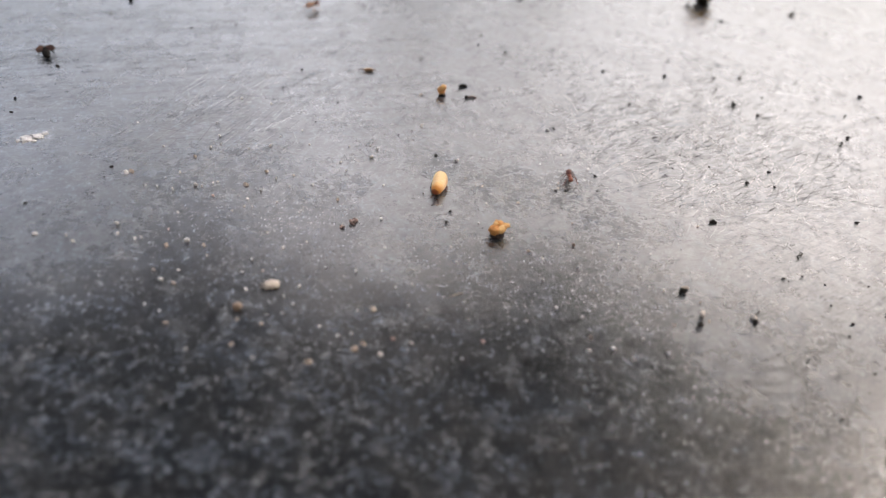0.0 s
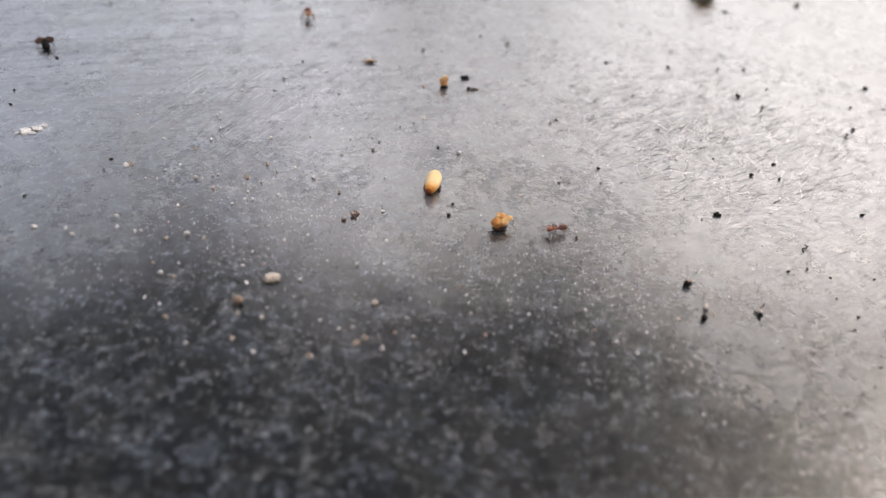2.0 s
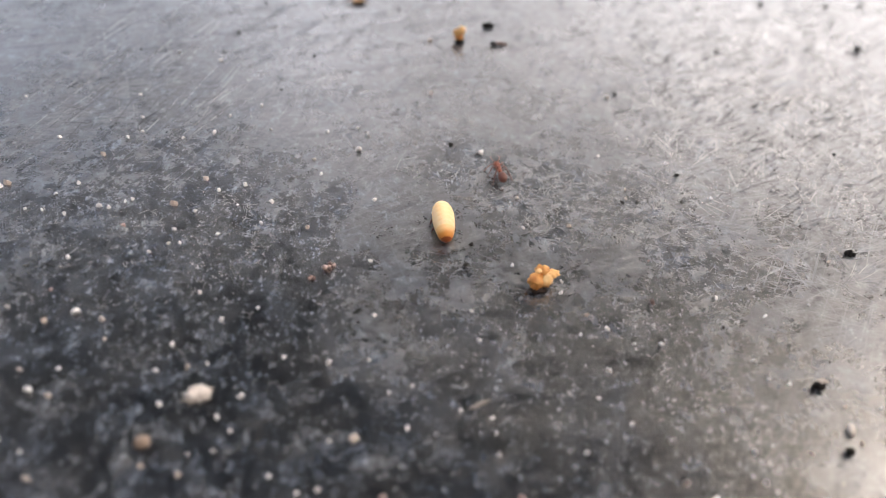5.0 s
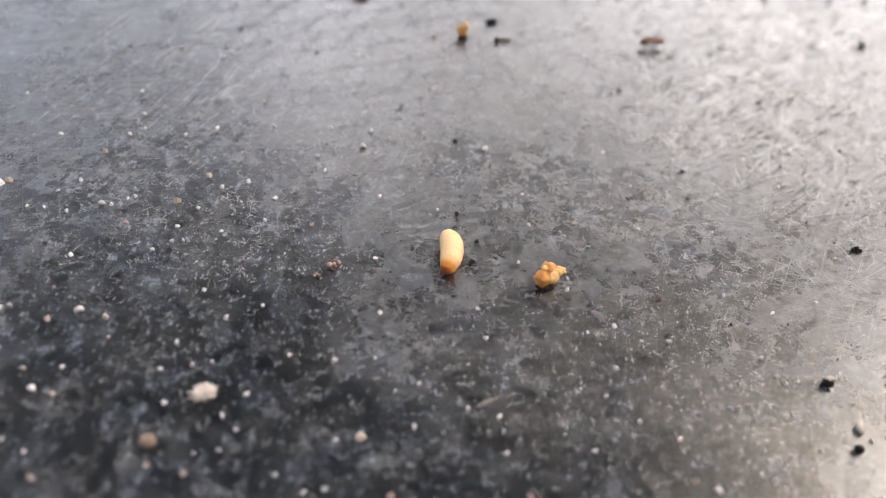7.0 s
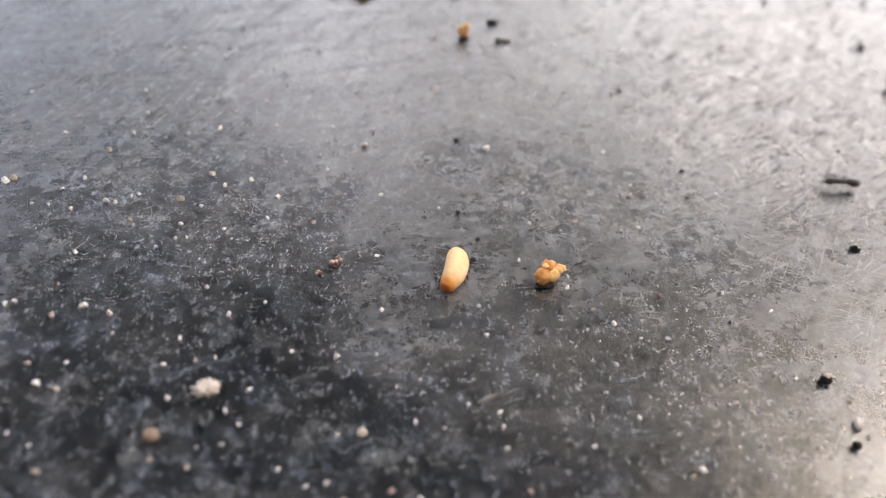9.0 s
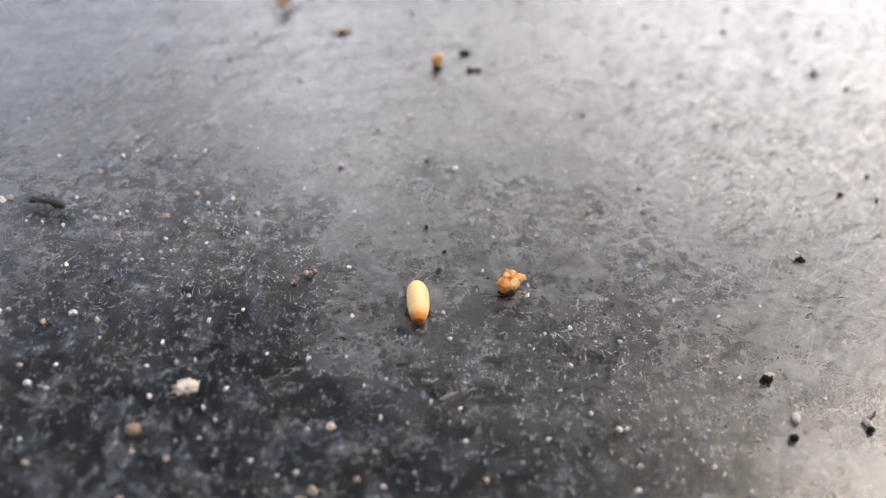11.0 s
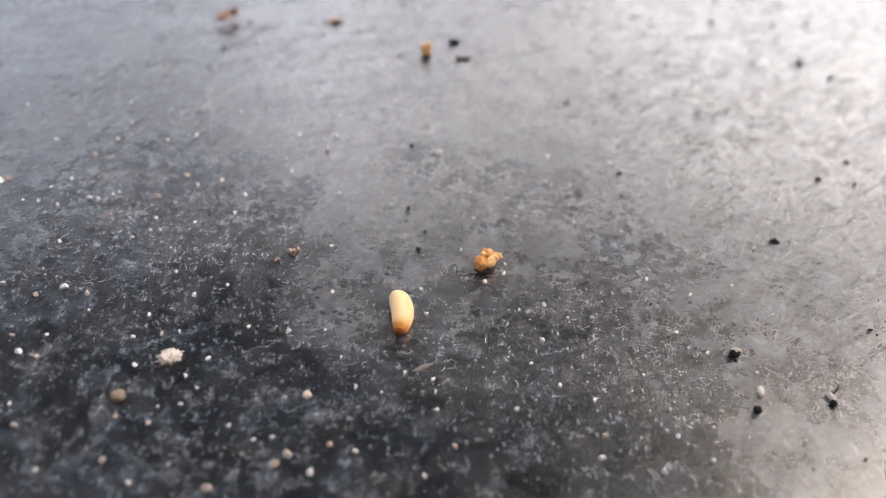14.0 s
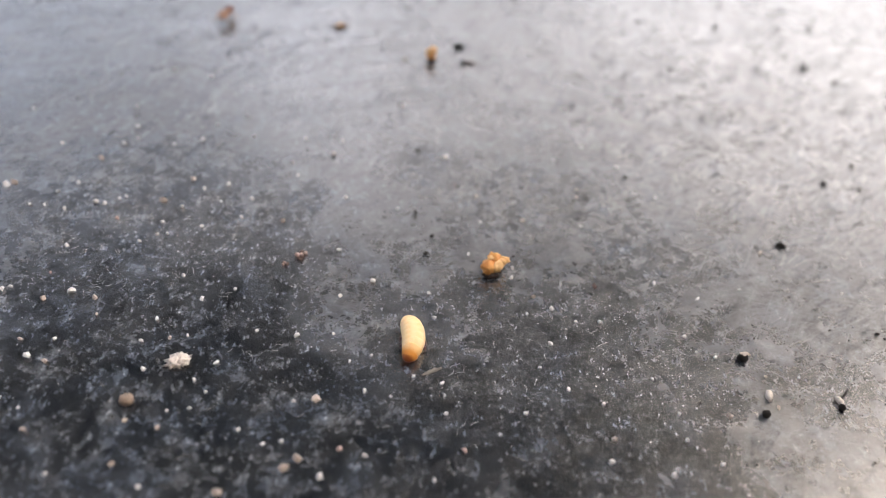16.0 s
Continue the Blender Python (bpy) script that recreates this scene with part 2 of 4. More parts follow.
SHEET = sheet_material()
QUARTZ = grain_material("pale_quartz", (0.88, 0.86, 0.84), (0.58, 0.54, 0.51), 0.35)
DUST = grain_material("grey_dust", (0.44, 0.43, 0.42), (0.30, 0.29, 0.28), 0.8)
TAN = grain_material("tan_grain", (0.60, 0.52, 0.45), (0.44, 0.35, 0.285))
BROWN = grain_material("brown_grain", (0.15, 0.095, 0.08), (0.085, 0.05, 0.042))
PEBBLE_BROWN = grain_material("brown_pebble", (0.25, 0.18, 0.13), (0.17, 0.115, 0.08))
PINK = grain_material("pink_grain", (0.50, 0.36, 0.31), (0.40, 0.27, 0.23))
DARK = grain_material("black_grit", (0.014, 0.012, 0.010), (0.008, 0.007, 0.006), 0.85)
DARK.node_tree.nodes["Principled BSDF"].inputs["Specular IOR Level"].default_value = 0.2
CHALK = grain_material("chalky_chip", (0.68, 0.61, 0.53), (0.60, 0.53, 0.46), 0.9)
PLASTER = grain_material("white_plaster", (0.66, 0.66, 0.66), (0.58, 0.58, 0.58), 0.9)
GRUB = flesh_material("cream_grub_skin", (0.88, 0.62, 0.33), (0.84, 0.53, 0.24), (0.72, 0.38, 0.12))
def tip_material(name, a, b, lo, hi):
    """Skin that turns from a to b along the ring."""
    s = Shader(name)
    y = s.t.nodes.new("ShaderNodeSeparateXYZ")
    s.plug(y.inputs[0], s.mm)
    f = s.step(s.add(y.outputs["Y"], s.mul(s.math("SUBTRACT", s.noise(2.5, 4), 0.5), 0.25)), lo, hi)
    c = s.mix(f, a, b)
    s.set(Base_Color=s.mix(s.step(s.noise(4.5, 4, 0.6), 0.56, 0.75, 0.0, 0.35), c, (0.45, 0.16, 0.03)), Roughness=s.add(0.38, s.mul(s.noise(3, 3), 0.2)), Normal=s.bump(s.noise(5, 4), 0.00003, 0.5), Subsurface_Weight=0.25, Subsurface_Radius=(0.6, 0.35, 0.15), Subsurface_Scale=0.0006)
    return s.m


GRUB_HEAD = tip_material("amber_grub_head", (0.66, 0.26, 0.045), (0.26, 0.06, 0.008), 0.24, -0.06)
GRUB_NECK = tip_material("ochre_grub_neck", (0.85, 0.52, 0.22), (0.66, 0.26, 0.045), 0.20, -0.26)
CRUMB = flesh_material("golden_crumb", (0.62, 0.29, 0.08), (0.46, 0.17, 0.035), (0.18, 0.05, 0.012), 0.5, 0.12)
# near-black colour for the shadow and reflection beneath the crumb
CRUMB_SHADE = flesh_material("crumb_shade", (0.030, 0.014, 0.007), (0.018, 0.009, 0.005), (0.01, 0.006, 0.004), 0.6, 0.0)
CRUMB_PALE = flesh_material("pale_golden_crumb", (0.78, 0.50, 0.22), (0.62, 0.32, 0.10), (0.34, 0.14, 0.04), 0.5, 0.12)
YELLOW = flesh_material("ochre_husk", (0.66, 0.36, 0.04), (0.52, 0.25, 0.02), (0.2, 0.11, 0.02), 0.45, 0.05)
RED_SHELL = shell_material("red_brown_shell", (0.28, 0.08, 0.04), (0.18, 0.05, 0.026))
RED_DARK = shell_material("dark_red_shell", (0.13, 0.04, 0.025), (0.08, 0.025, 0.018))
BLACK_SHELL = shell_material("black_shell", (0.016, 0.012, 0.011), (0.010, 0.008, 0.008), 0.45)
AMBER_SHELL = shell_material("amber_shell", (0.40, 0.19, 0.08), (0.26, 0.11, 0.045))
GREY_WOOD = shell_material("grey_wood", (0.17, 0.15, 0.13), (0.11, 0.10, 0.09), 0.8)
STRAW = shell_material("straw_brown", (0.42, 0.26, 0.14), (0.28, 0.16, 0.08), 0.6)


def wing_material():
    s = Shader("brown_wing")
    s.set(Base_Color=s.mix(s.step(s.cells(2.5, "DISTANCE_TO_EDGE"), 0.02, 0.06), (0.012, 0.007, 0.005), (0.045, 0.015, 0.008)), Roughness=0.75)
    return s.m


WING = wing_material()


# ---- mesh helpers (millimetres in, metres out) ----
MM = Matrix.Diagonal((0.001, 0.001, 0.001, 1))


def part(name, bm, material, parent=None, label="", smooth=True):
    me = bpy.data.meshes.new(name)
    bm.transform(MM)
    for f in bm.faces:
        f.smooth = smooth
    bm.to_mesh(me)
    bm.free()
    me.materials.append(material)
    ob = new(name, me)
    if parent:
        ob.parent = parent
    if label:
        tagged(ob, label)
    return ob


def ball(bm, x, y, z, rx, ry, rz, turn=0.0, tilt=0.0, u=14, v=9):
    m = Matrix.Translation((x, y, z)) @ Euler((radians(tilt), 0, radians(turn))).to_matrix().to_4x4() @ Matrix.Diagonal((rx, ry, rz, 1))
    return bmesh.ops.create_uvsphere(bm, u_segments=u, v_segments=v, radius=1, matrix=m)["verts"]


def lump(bm, x, y, z, rx, ry, rz, rough, seed, turn=0.0, freq=1.6, sub=3):
    """A ragged pebble-like ball."""
    vs = bmesh.ops.create_icosphere(bm, subdivisions=sub, radius=1)["verts"]
    m = Matrix.Translation((x, y, z)) @ Euler((0, 0, radians(turn))).to_matrix().to_4x4() @ Matrix.Diagonal((rx, ry, rz, 1))
    for w in vs:
        p = w.co.copy()
        k = noise.noise(p * freq + Vector((seed * 7.3, seed * 3.1, 0))) + 0.45 * noise.noise(p * freq * 2.7 + Vector((0, seed * 5.7, seed)))
        w.co = m @ (p * (1 + rough * k))
    return vs


def tube(bm, pts, radii, n=6):
    """A tapered round rod along points, closed at both ends."""
    rings = []
    for i, p in enumerate(pts):
        p = Vector(p)
        d = (Vector(pts[min(i + 1, len(pts) - 1)]) - Vector(pts[max(i - 1, 0)])).normalized()
        a = d.cross(Vector((0.13, 0.21, 1))).normalized()
        b = d.cross(a)
        rings.append([bm.verts.new(p + (a * math.cos(2 * math.pi * k / n) + b * math.sin(2 * math.pi * k / n)) * radii[i]) for k in range(n)])
    for r, q in zip(rings, rings[1:]):
        for k in range(n):
            bm.faces.new((r[k], r[(k + 1) % n], q[(k + 1) % n], q[k]))
    bm.faces.new(rings[0][::-1])
    bm.faces.new(rings[-1])
    return bm


def thing(name, x, y, turn=0.0, **tags):
    ob = new(name)
    ob.empty_display_size = 0.001
    ob.matrix_basis = pose(x * 0.001, y * 0.001, 0, 0, 0, turn)
    return tagged(ob, **tags)


# ---- structure: the dark sheet on its block, the ground, the trees it mirrors ----
def build_sheet():
    bm = bmesh.new()
    bmesh.ops.create_cube(bm, size=1, matrix=Matrix.Translation((0, 60, -15)) @ Matrix.Diagonal((900, 700, 30, 1)))
    bmesh.ops.bevel(bm, geom=bm.edges[:], offset=3, segments=2, affect="EDGES")
    top = part("worktop", bm, SHEET, smooth=False)
    tagged(top, "worn dark glossy sheet with dust, stains and hairline scratches", "worktop", kind="structure")
    s = Shader("rough_concrete")
    s.set(Base_Color=s.mix(s.noise(0.02, 6), (0.22, 0.21, 0.20), (0.34, 0.33, 0.31)), Roughness=0.9, Normal=s.bump(s.noise(0.1, 5), 0.002))
    bm = bmesh.new()
    bmesh.ops.create_cube(bm, size=1, matrix=Matrix.Translation((0, 60, -390)) @ Matrix.Diagonal((840, 640, 720, 1)))
    bmesh.ops.bevel(bm, geom=bm.edges[:], offset=8, segments=2, affect="EDGES")
    tagged(part("plinth", bm, s.m, smooth=False), "plain grey block under the dark sheet", "plinth", kind="structure")
    s = Shader("dry_soil")
    s.set(Base_Color=s.mix(s.noise(0.002, 6), (0.14, 0.12, 0.08), (0.08, 0.10, 0.04)), Roughness=0.95)
    bm = bmesh.new()
    bmesh.ops.create_grid(bm, x_segments=8, y_segments=8, size=200000, matrix=Matrix.Translation((0, 0, -750)))
    tagged(part("ground", bm, s.m, smooth=False), "dry soil with short grass", "ground", kind="structure")


def build_unseen_wall():
    # added out of view: blocks sky behind the camera, dark to bounce little light
    s = Shader("unseen_wall_dark")
    s.set(Base_Color=s.mix(s.step(s.noise(0.004, 6, 0.6), 0.4, 0.65), (0.10, 0.085, 0.07), (0.16, 0.14, 0.115)), Roughness=0.9, Normal=s.bump(s.noise(0.05, 5), 0.004))
    bm = bmesh.new()
    bmesh.ops.create_cube(bm, size=1, matrix=Matrix.Translation((0, -2300, 2250)) @ Matrix.Diagonal((16000, 250, 6000, 1)))
    tagged(part("unseen_wall_south", bm, s.m, smooth=False), "unseen dark wall added behind the camera to hold back light", "wall", kind="structure")


def leaf_material():
    s = Shader("green_leaf")
    n = s.t.nodes.new("ShaderNodeNewGeometry")
    s.set(Base_Color=s.mix(n.outputs["Random Per Island"], (0.020, 0.034, 0.022), (0.042, 0.062, 0.042)), Roughness=0.6)
    return s.m


def bark_material():
    s = Shader("grey_bark")
    s.set(Base_Color=s.mix(s.noise(0.01, 6), (0.07, 0.055, 0.045), (0.14, 0.12, 0.10)), Roughness=0.9, Normal=s.bump(s.noise(0.03, 5), 0.01))
    return s.m


LEAF, BARK = leaf_material(), bark_material()


def tree(az, dist, stems, crowns, leaves, label, seed, tufts=34):
    """A tree at a bearing and distance in metres. stems: bearing offset and radius; crowns: side, depth, height, three radii."""
    rng = random.Random(seed)
    a = radians(az)
    base = new("tree")
    base.matrix_basis = Matrix.Translation((math.sin(a) * dist, math.cos(a) * dist, -0.75)) @ pose(0, 0, 0, 0, 0, -az)
    tagged(base, label, "tree")
    bm = bmesh.new()
    for off, rad, top in stems:
        x = dist * math.tan(radians(off)) * 1000
        pts = [(x * (0.7 + 0.3 * k / 6) + rng.uniform(-60, 60), rng.uniform(-60, 60), top * 1000 * k / 6) for k in range(7)]
        tube(bm, pts, [rad * 1000 * (1.25 - 0.11 * k) for k in range(7)], 9)
        for c in crowns:
            tube(bm, [pts[4], ((pts[4][0] + c[0] * 1000) / 2, c[1] * 500, pts[4][2] + 900), (c[0] * 1000, c[1] * 1000, c[2] * 1000)], [rad * 500, rad * 350, rad * 120], 6)
    part("trunk", bm, BARK, base)
    verts, faces = [], []
    for cx, cy, cz, rx, ry, rz in crowns:
        clumps = []
        size = min(1.0, rx / 1.5)
        for _ in range(tufts):
            d = Vector((rng.gauss(0, 1), rng.gauss(0, 1), rng.gauss(0, 1))).normalized() * rng.uniform(0.45, 1.05)
            clumps.append((Vector((cx + d.x * rx, cy + d.y * ry, cz + d.z * rz)), rng.uniform(0.28, 0.60) * size))
        for _ in range(int(leaves * size * size)):
            c, r = clumps[rng.randrange(len(clumps))]
            p = c + Vector((rng.gauss(0, r), rng.gauss(0, r), rng.gauss(0, r * 0.7)))
            q = Euler((rng.uniform(0, 6), rng.uniform(0, 6), rng.uniform(0, 6))).to_matrix()
            w = rng.uniform(0.05, 0.10)
            k = len(verts)
            verts += [p + q @ Vector(v) * w for v in ((0, -1.3, 0), (0.6, 0, 0.15), (0, 1.4, 0), (-0.6, 0, 0.15))]
            faces.append((k, k + 1, k + 2, k + 3))
    me = bpy.data.meshes.new("crown")
    me.from_pydata(verts, [], faces)
    me.materials.append(LEAF)
    new("crown", me).parent = base


build_sheet()
build_unseen_wall()
tree(-26, 7.0, [(-9.0, 0.07, 8.0)], [(1.18, 0, 5.25, 0.32, 0.32, 0.22), (0.18, 0, 5.40, 0.36, 0.32, 0.26), (0.62, 0, 4.95, 0.2, 0.2, 0.16), (-1.0, 0, 8.0, 2.0, 2.0, 2.1), (1.5, 0, 6.6, 0.6, 0.7, 0.55), (1.2, -0.8, 7.9, 1.6, 1.8, 1.7), (0.3, -2.6, 9.0, 2.4, 1.6, 1.5)], 13000, "tall leafy tree with a dense dark green crown", 3)
tree(14, 7.0, [(-6.5, 0.11, 8.0)], [(0.1, 0, 7.2, 1.5, 1.7, 1.42), (1.8, -0.5, 6.95, 1.5, 1.55, 1.2), (0.8, -2.6, 8.9, 2.5, 1.7, 1.6)], 6400, "slender leafy tree with an open green crown", 5, 15)
tree(1, 8.0, [(-1.8, 0.11, 9.0), (1.9, 0.095, 9.0)], [(-0.9, -2.0, 8.05, 1.2, 1.3, 1.0), (0.0, -2.2, 8.7, 1.8, 2.0, 1.5), (0.4, -4.2, 9.6, 2.6, 2.0, 1.3), (1.15, -3.55, 8.75, 1.3, 1.1, 0.8)], 13000, "twin-stemmed tree with a high green crown", 7)
tree(40, 9.5, [(2.0, 0.08, 9.0)], [(0.9, -0.5, 9.8, 2.4, 2.1, 1.6), (0.9, -3.0, 11.2, 2.6, 2.0, 1.5)], 2600, "thin-crowned tree at the edge of the open sky", 9)
tree(27, 5.2, [(16.0, 0.09, 8.0)], [(0.3, 0.0, 9.1, 2.3, 1.6, 1.8), (-1.0, -1.0, 9.6, 1.5, 1.4, 1.3), (1.6, -1.2, 9.9, 1.6, 1.5, 1.5)], 6500, "tall tree with an overhanging green crown", 12, 24)


# ---- the grub: nine rigid rings ----
RINGS, LENGTH, THICK = 9, 4.15, 0.86


def grub_radius(s):
    return THICK * (max(0.0, 1 - abs(2 * s - 1.0) ** 2.35) ** 0.5) * (1.08 - 0.16 * s)


def build_grub():
    base = thing("grub", 0, 0, label="plump cream grub with an amber head crawling on the dark sheet", category="grub")
    rings = []
    for i in range(RINGS):
        mid = (i + 0.5) / RINGS
        bm = bmesh.new()
        prev, N, U = None, 10, 22
        lo, hi = max(0.0, i / RINGS - 0.055), min(1.0, (i + 1) / RINGS + 0.055)
        for j in range(N + 1):
            s = lo + (hi - lo) * j / N
            e = 2 * (s - mid) * RINGS / 2.0
            r = grub_radius(s) * (1.0 - 0.017 * min(1.0, abs(e)) ** 2.2)
            y = -(s - mid) * LENGTH
            if r < 0.02:
                ring = [bm.verts.new((0, y, 0))]
            else:
                ring = [bm.verts.new((r * math.cos(2 * math.pi * k / U), y, r * math.sin(2 * math.pi * k / U) * (0.93 if k > U / 2 else 1.0))) for k in range(U)]
            if prev:
                for k in range(U):
                    q = [prev[k % len(prev)], prev[(k + 1) % len(prev)], ring[(k + 1) % len(ring)], ring[k % len(ring)]]
                    q = [v for n, v in enumerate(q) if v not in q[:n]]
                    bm.faces.new(q)
            prev = ring
        for end, flip in ((lo, False), (hi, True)):
            bmesh.ops.holes_fill(bm, edges=[e for e in bm.edges if e.is_boundary])
        bmesh.ops.recalc_face_normals(bm, faces=bm.faces[:])
        head = i == RINGS - 1
        ring = part("head" if head else "body_ring", bm, GRUB_HEAD if head else GRUB_NECK if i == RINGS - 2 else GRUB, base, "amber-brown head end" if head else "")
        rings.append(ring)
    for i, side in ((3, -1), (4, 1), (5, -1), (5, 1)):
        bm = bmesh.new()
        r = grub_radius((i + 0.5) / RINGS)
        tube(bm, [(side * r * 0.80, 0, -r * 0.40), (side * (r * 0.86 + 0.14), -0.05, -r * 0.50), (side * (r * 0.86 + 0.22), -0.10, -r * 0.90)], [0.13, 0.11, 0.05], 6)
        part("leg", bm, RED_DARK, rings[i], "short dark brown leg")
    return base, rings


def grub_axis(s):
    """How high the body's axis lies at s, so that the belly rests on the sheet."""
    return 0.93 * (0.38 * THICK + 0.62 * grub_radius(min(0.93, max(0.07, s))))


def ring_pose(i, bend):
    """Where ring i lies when the body is bent by that many degrees, bulging to +x."""
    s = (i + 0.5) / RINGS - 0.5
    k = LENGTH * math.tan(radians(bend) / 2) * 1.15
    x = -2 * k * (s * s - 0.08)
    rise = (grub_axis(s + 0.56) - grub_axis(s + 0.44)) / (0.12 * LENGTH)
    return pose(x * 0.001, -s * LENGTH * 0.001, grub_axis(s + 0.5) * 0.001, -math.degrees(math.atan(rise)) * 0.8, 0, -math.degrees(math.atan(4 * k * s / LENGTH)))


grub, grub_rings = build_grub()
cam.data.dof.focus_object = grub_rings[0]


# ---- ants ----
def build_ant(x, y, turn, size, high, coat, rear, label, spread=1.0, slim=1.0):
    """An ant of that body length and body height in mm, facing +y."""
    k = size / 2.4
    base = thing("ant", x, y, turn, label=label, category="ant")
    bm = bmesh.new()
    ball(bm, 0, 0.92 * k, high, 0.29 * k * slim, 0.33 * k, 0.27 * k * slim, 0, -18)
    head = part("head", bm, coat, base)
    for side in (-1, 1):
        bm = bmesh.new()
        tube(bm, [(side * 0.1 * k, 1.1 * k, high + 0.08), (side * 0.38 * k, 1.42 * k, high + 0.3), (side * 0.30 * k, 1.85 * k, high + 0.12)], [0.03 * k, 0.022 * k, 0.018 * k], 5)
        part("antenna", bm, coat, head)
        bm = bmesh.new()
        ball(bm, side * 0.19 * k, 0.98 * k, high + 0.06, 0.05 * k, 0.07 * k, 0.06 * k, u=8, v=6)
        part("eye", bm, BLACK_SHELL, head, "small black eye")
    bm = bmesh.new()
    ball(bm, 0, 0.46 * k, high + 0.02, 0.21 * k * slim, 0.26 * k, 0.24 * k * slim)
    ball(bm, 0, 0.14 * k, high, 0.18 * k * slim, 0.24 * k, 0.20 * k * slim)
    part("thorax", bm, coat, base)
    bm = bmesh.new()
    ball(bm, 0, -0.14 * k, high - 0.02, 0.08 * k, 0.10 * k, 0.13 * k, u=10, v=7)
    part("waist", bm, coat, base)
    bm = bmesh.new()
    for v in ball(bm, 0, -0.66 * k, high - 0.02, 0.37 * k * slim, 0.50 * k, 0.36 * k * slim, 0, 8, 16, 12):
        w = 1 + 0.03 * math.sin(v.co.y / k * 16)
        v.co.x *= w
    part("abdomen", bm, rear, base)
    legs = []
    for n, (y0, yk, yf) in enumerate(((0.55, 0.45, 0.75), (0.35, 0.05, -0.05), (0.15, -0.45, -0.95))):
        for side in (-1, 1):
            bm = bmesh.new()
            tube(bm, [(0, 0, 0), (side * 0.45 * k * spread, yk * 0.5 * k, 0.30 * k), (side * 0.62 * k * spread, yk * 0.8 * k, 0.16 * k), (side * 0.98 * k * spread, yf * k * spread, -high + 0.06), (side * 1.08 * k * spread, yf * 1.12 * k * spread, -high + 0.015)], [0.06 * k, 0.065 * k, 0.048 * k, 0.034 * k, 0.025 * k], 6)
            leg = part("leg", bm, rear if coat is RED_SHELL else coat, base)
            leg.matrix_basis = pose(side * 0.00010 * k, y0 * k * 0.001, (high - 0.05) * 0.001)
            legs.append((leg, side, n, k, y0, high))
    return base, legs


red_ant, red_legs = build_ant(24, -1, 0, 2.5, 0.66, RED_SHELL, RED_DARK, "small red-brown ant walking on the dark sheet", 0.75)
black_ant, black_legs = build_ant(75, 4, 0, 3.2, 0.72, BLACK_SHELL, BLACK_SHELL, "long-legged black ant running over the dark sheet", 0.62, 0.8)
amber_ant, amber_legs = build_ant(-12, 45, 0, 2.9, 0.95, AMBER_SHELL, RED_DARK, "amber ant with a dark rear standing on the sheet", 0.7)


def build_mite():
    base = thing("mite", 16, -20, label="tiny pale mite creeping over the dark sheet", category="mite")
    bm = bmesh.new()
    lump(bm, 0, 0, 0.19, 0.17, 0.24, 0.15, 0.12, 4, sub=2)
    part("body", bm, QUARTZ, base)
    for side in (-1, 1):
        for y in (0.14, 0.04, -0.06, -0.16):
            bm = bmesh.new()
            tube(bm, [(side * 0.12, y, 0.14), (side * 0.24, y * 1.3, 0.17), (side * 0.32, y * 1.6, 0.01)], [0.022, 0.018, 0.012], 4)
            part("leg", bm, TAN, base)
    return base


mite = build_mite()


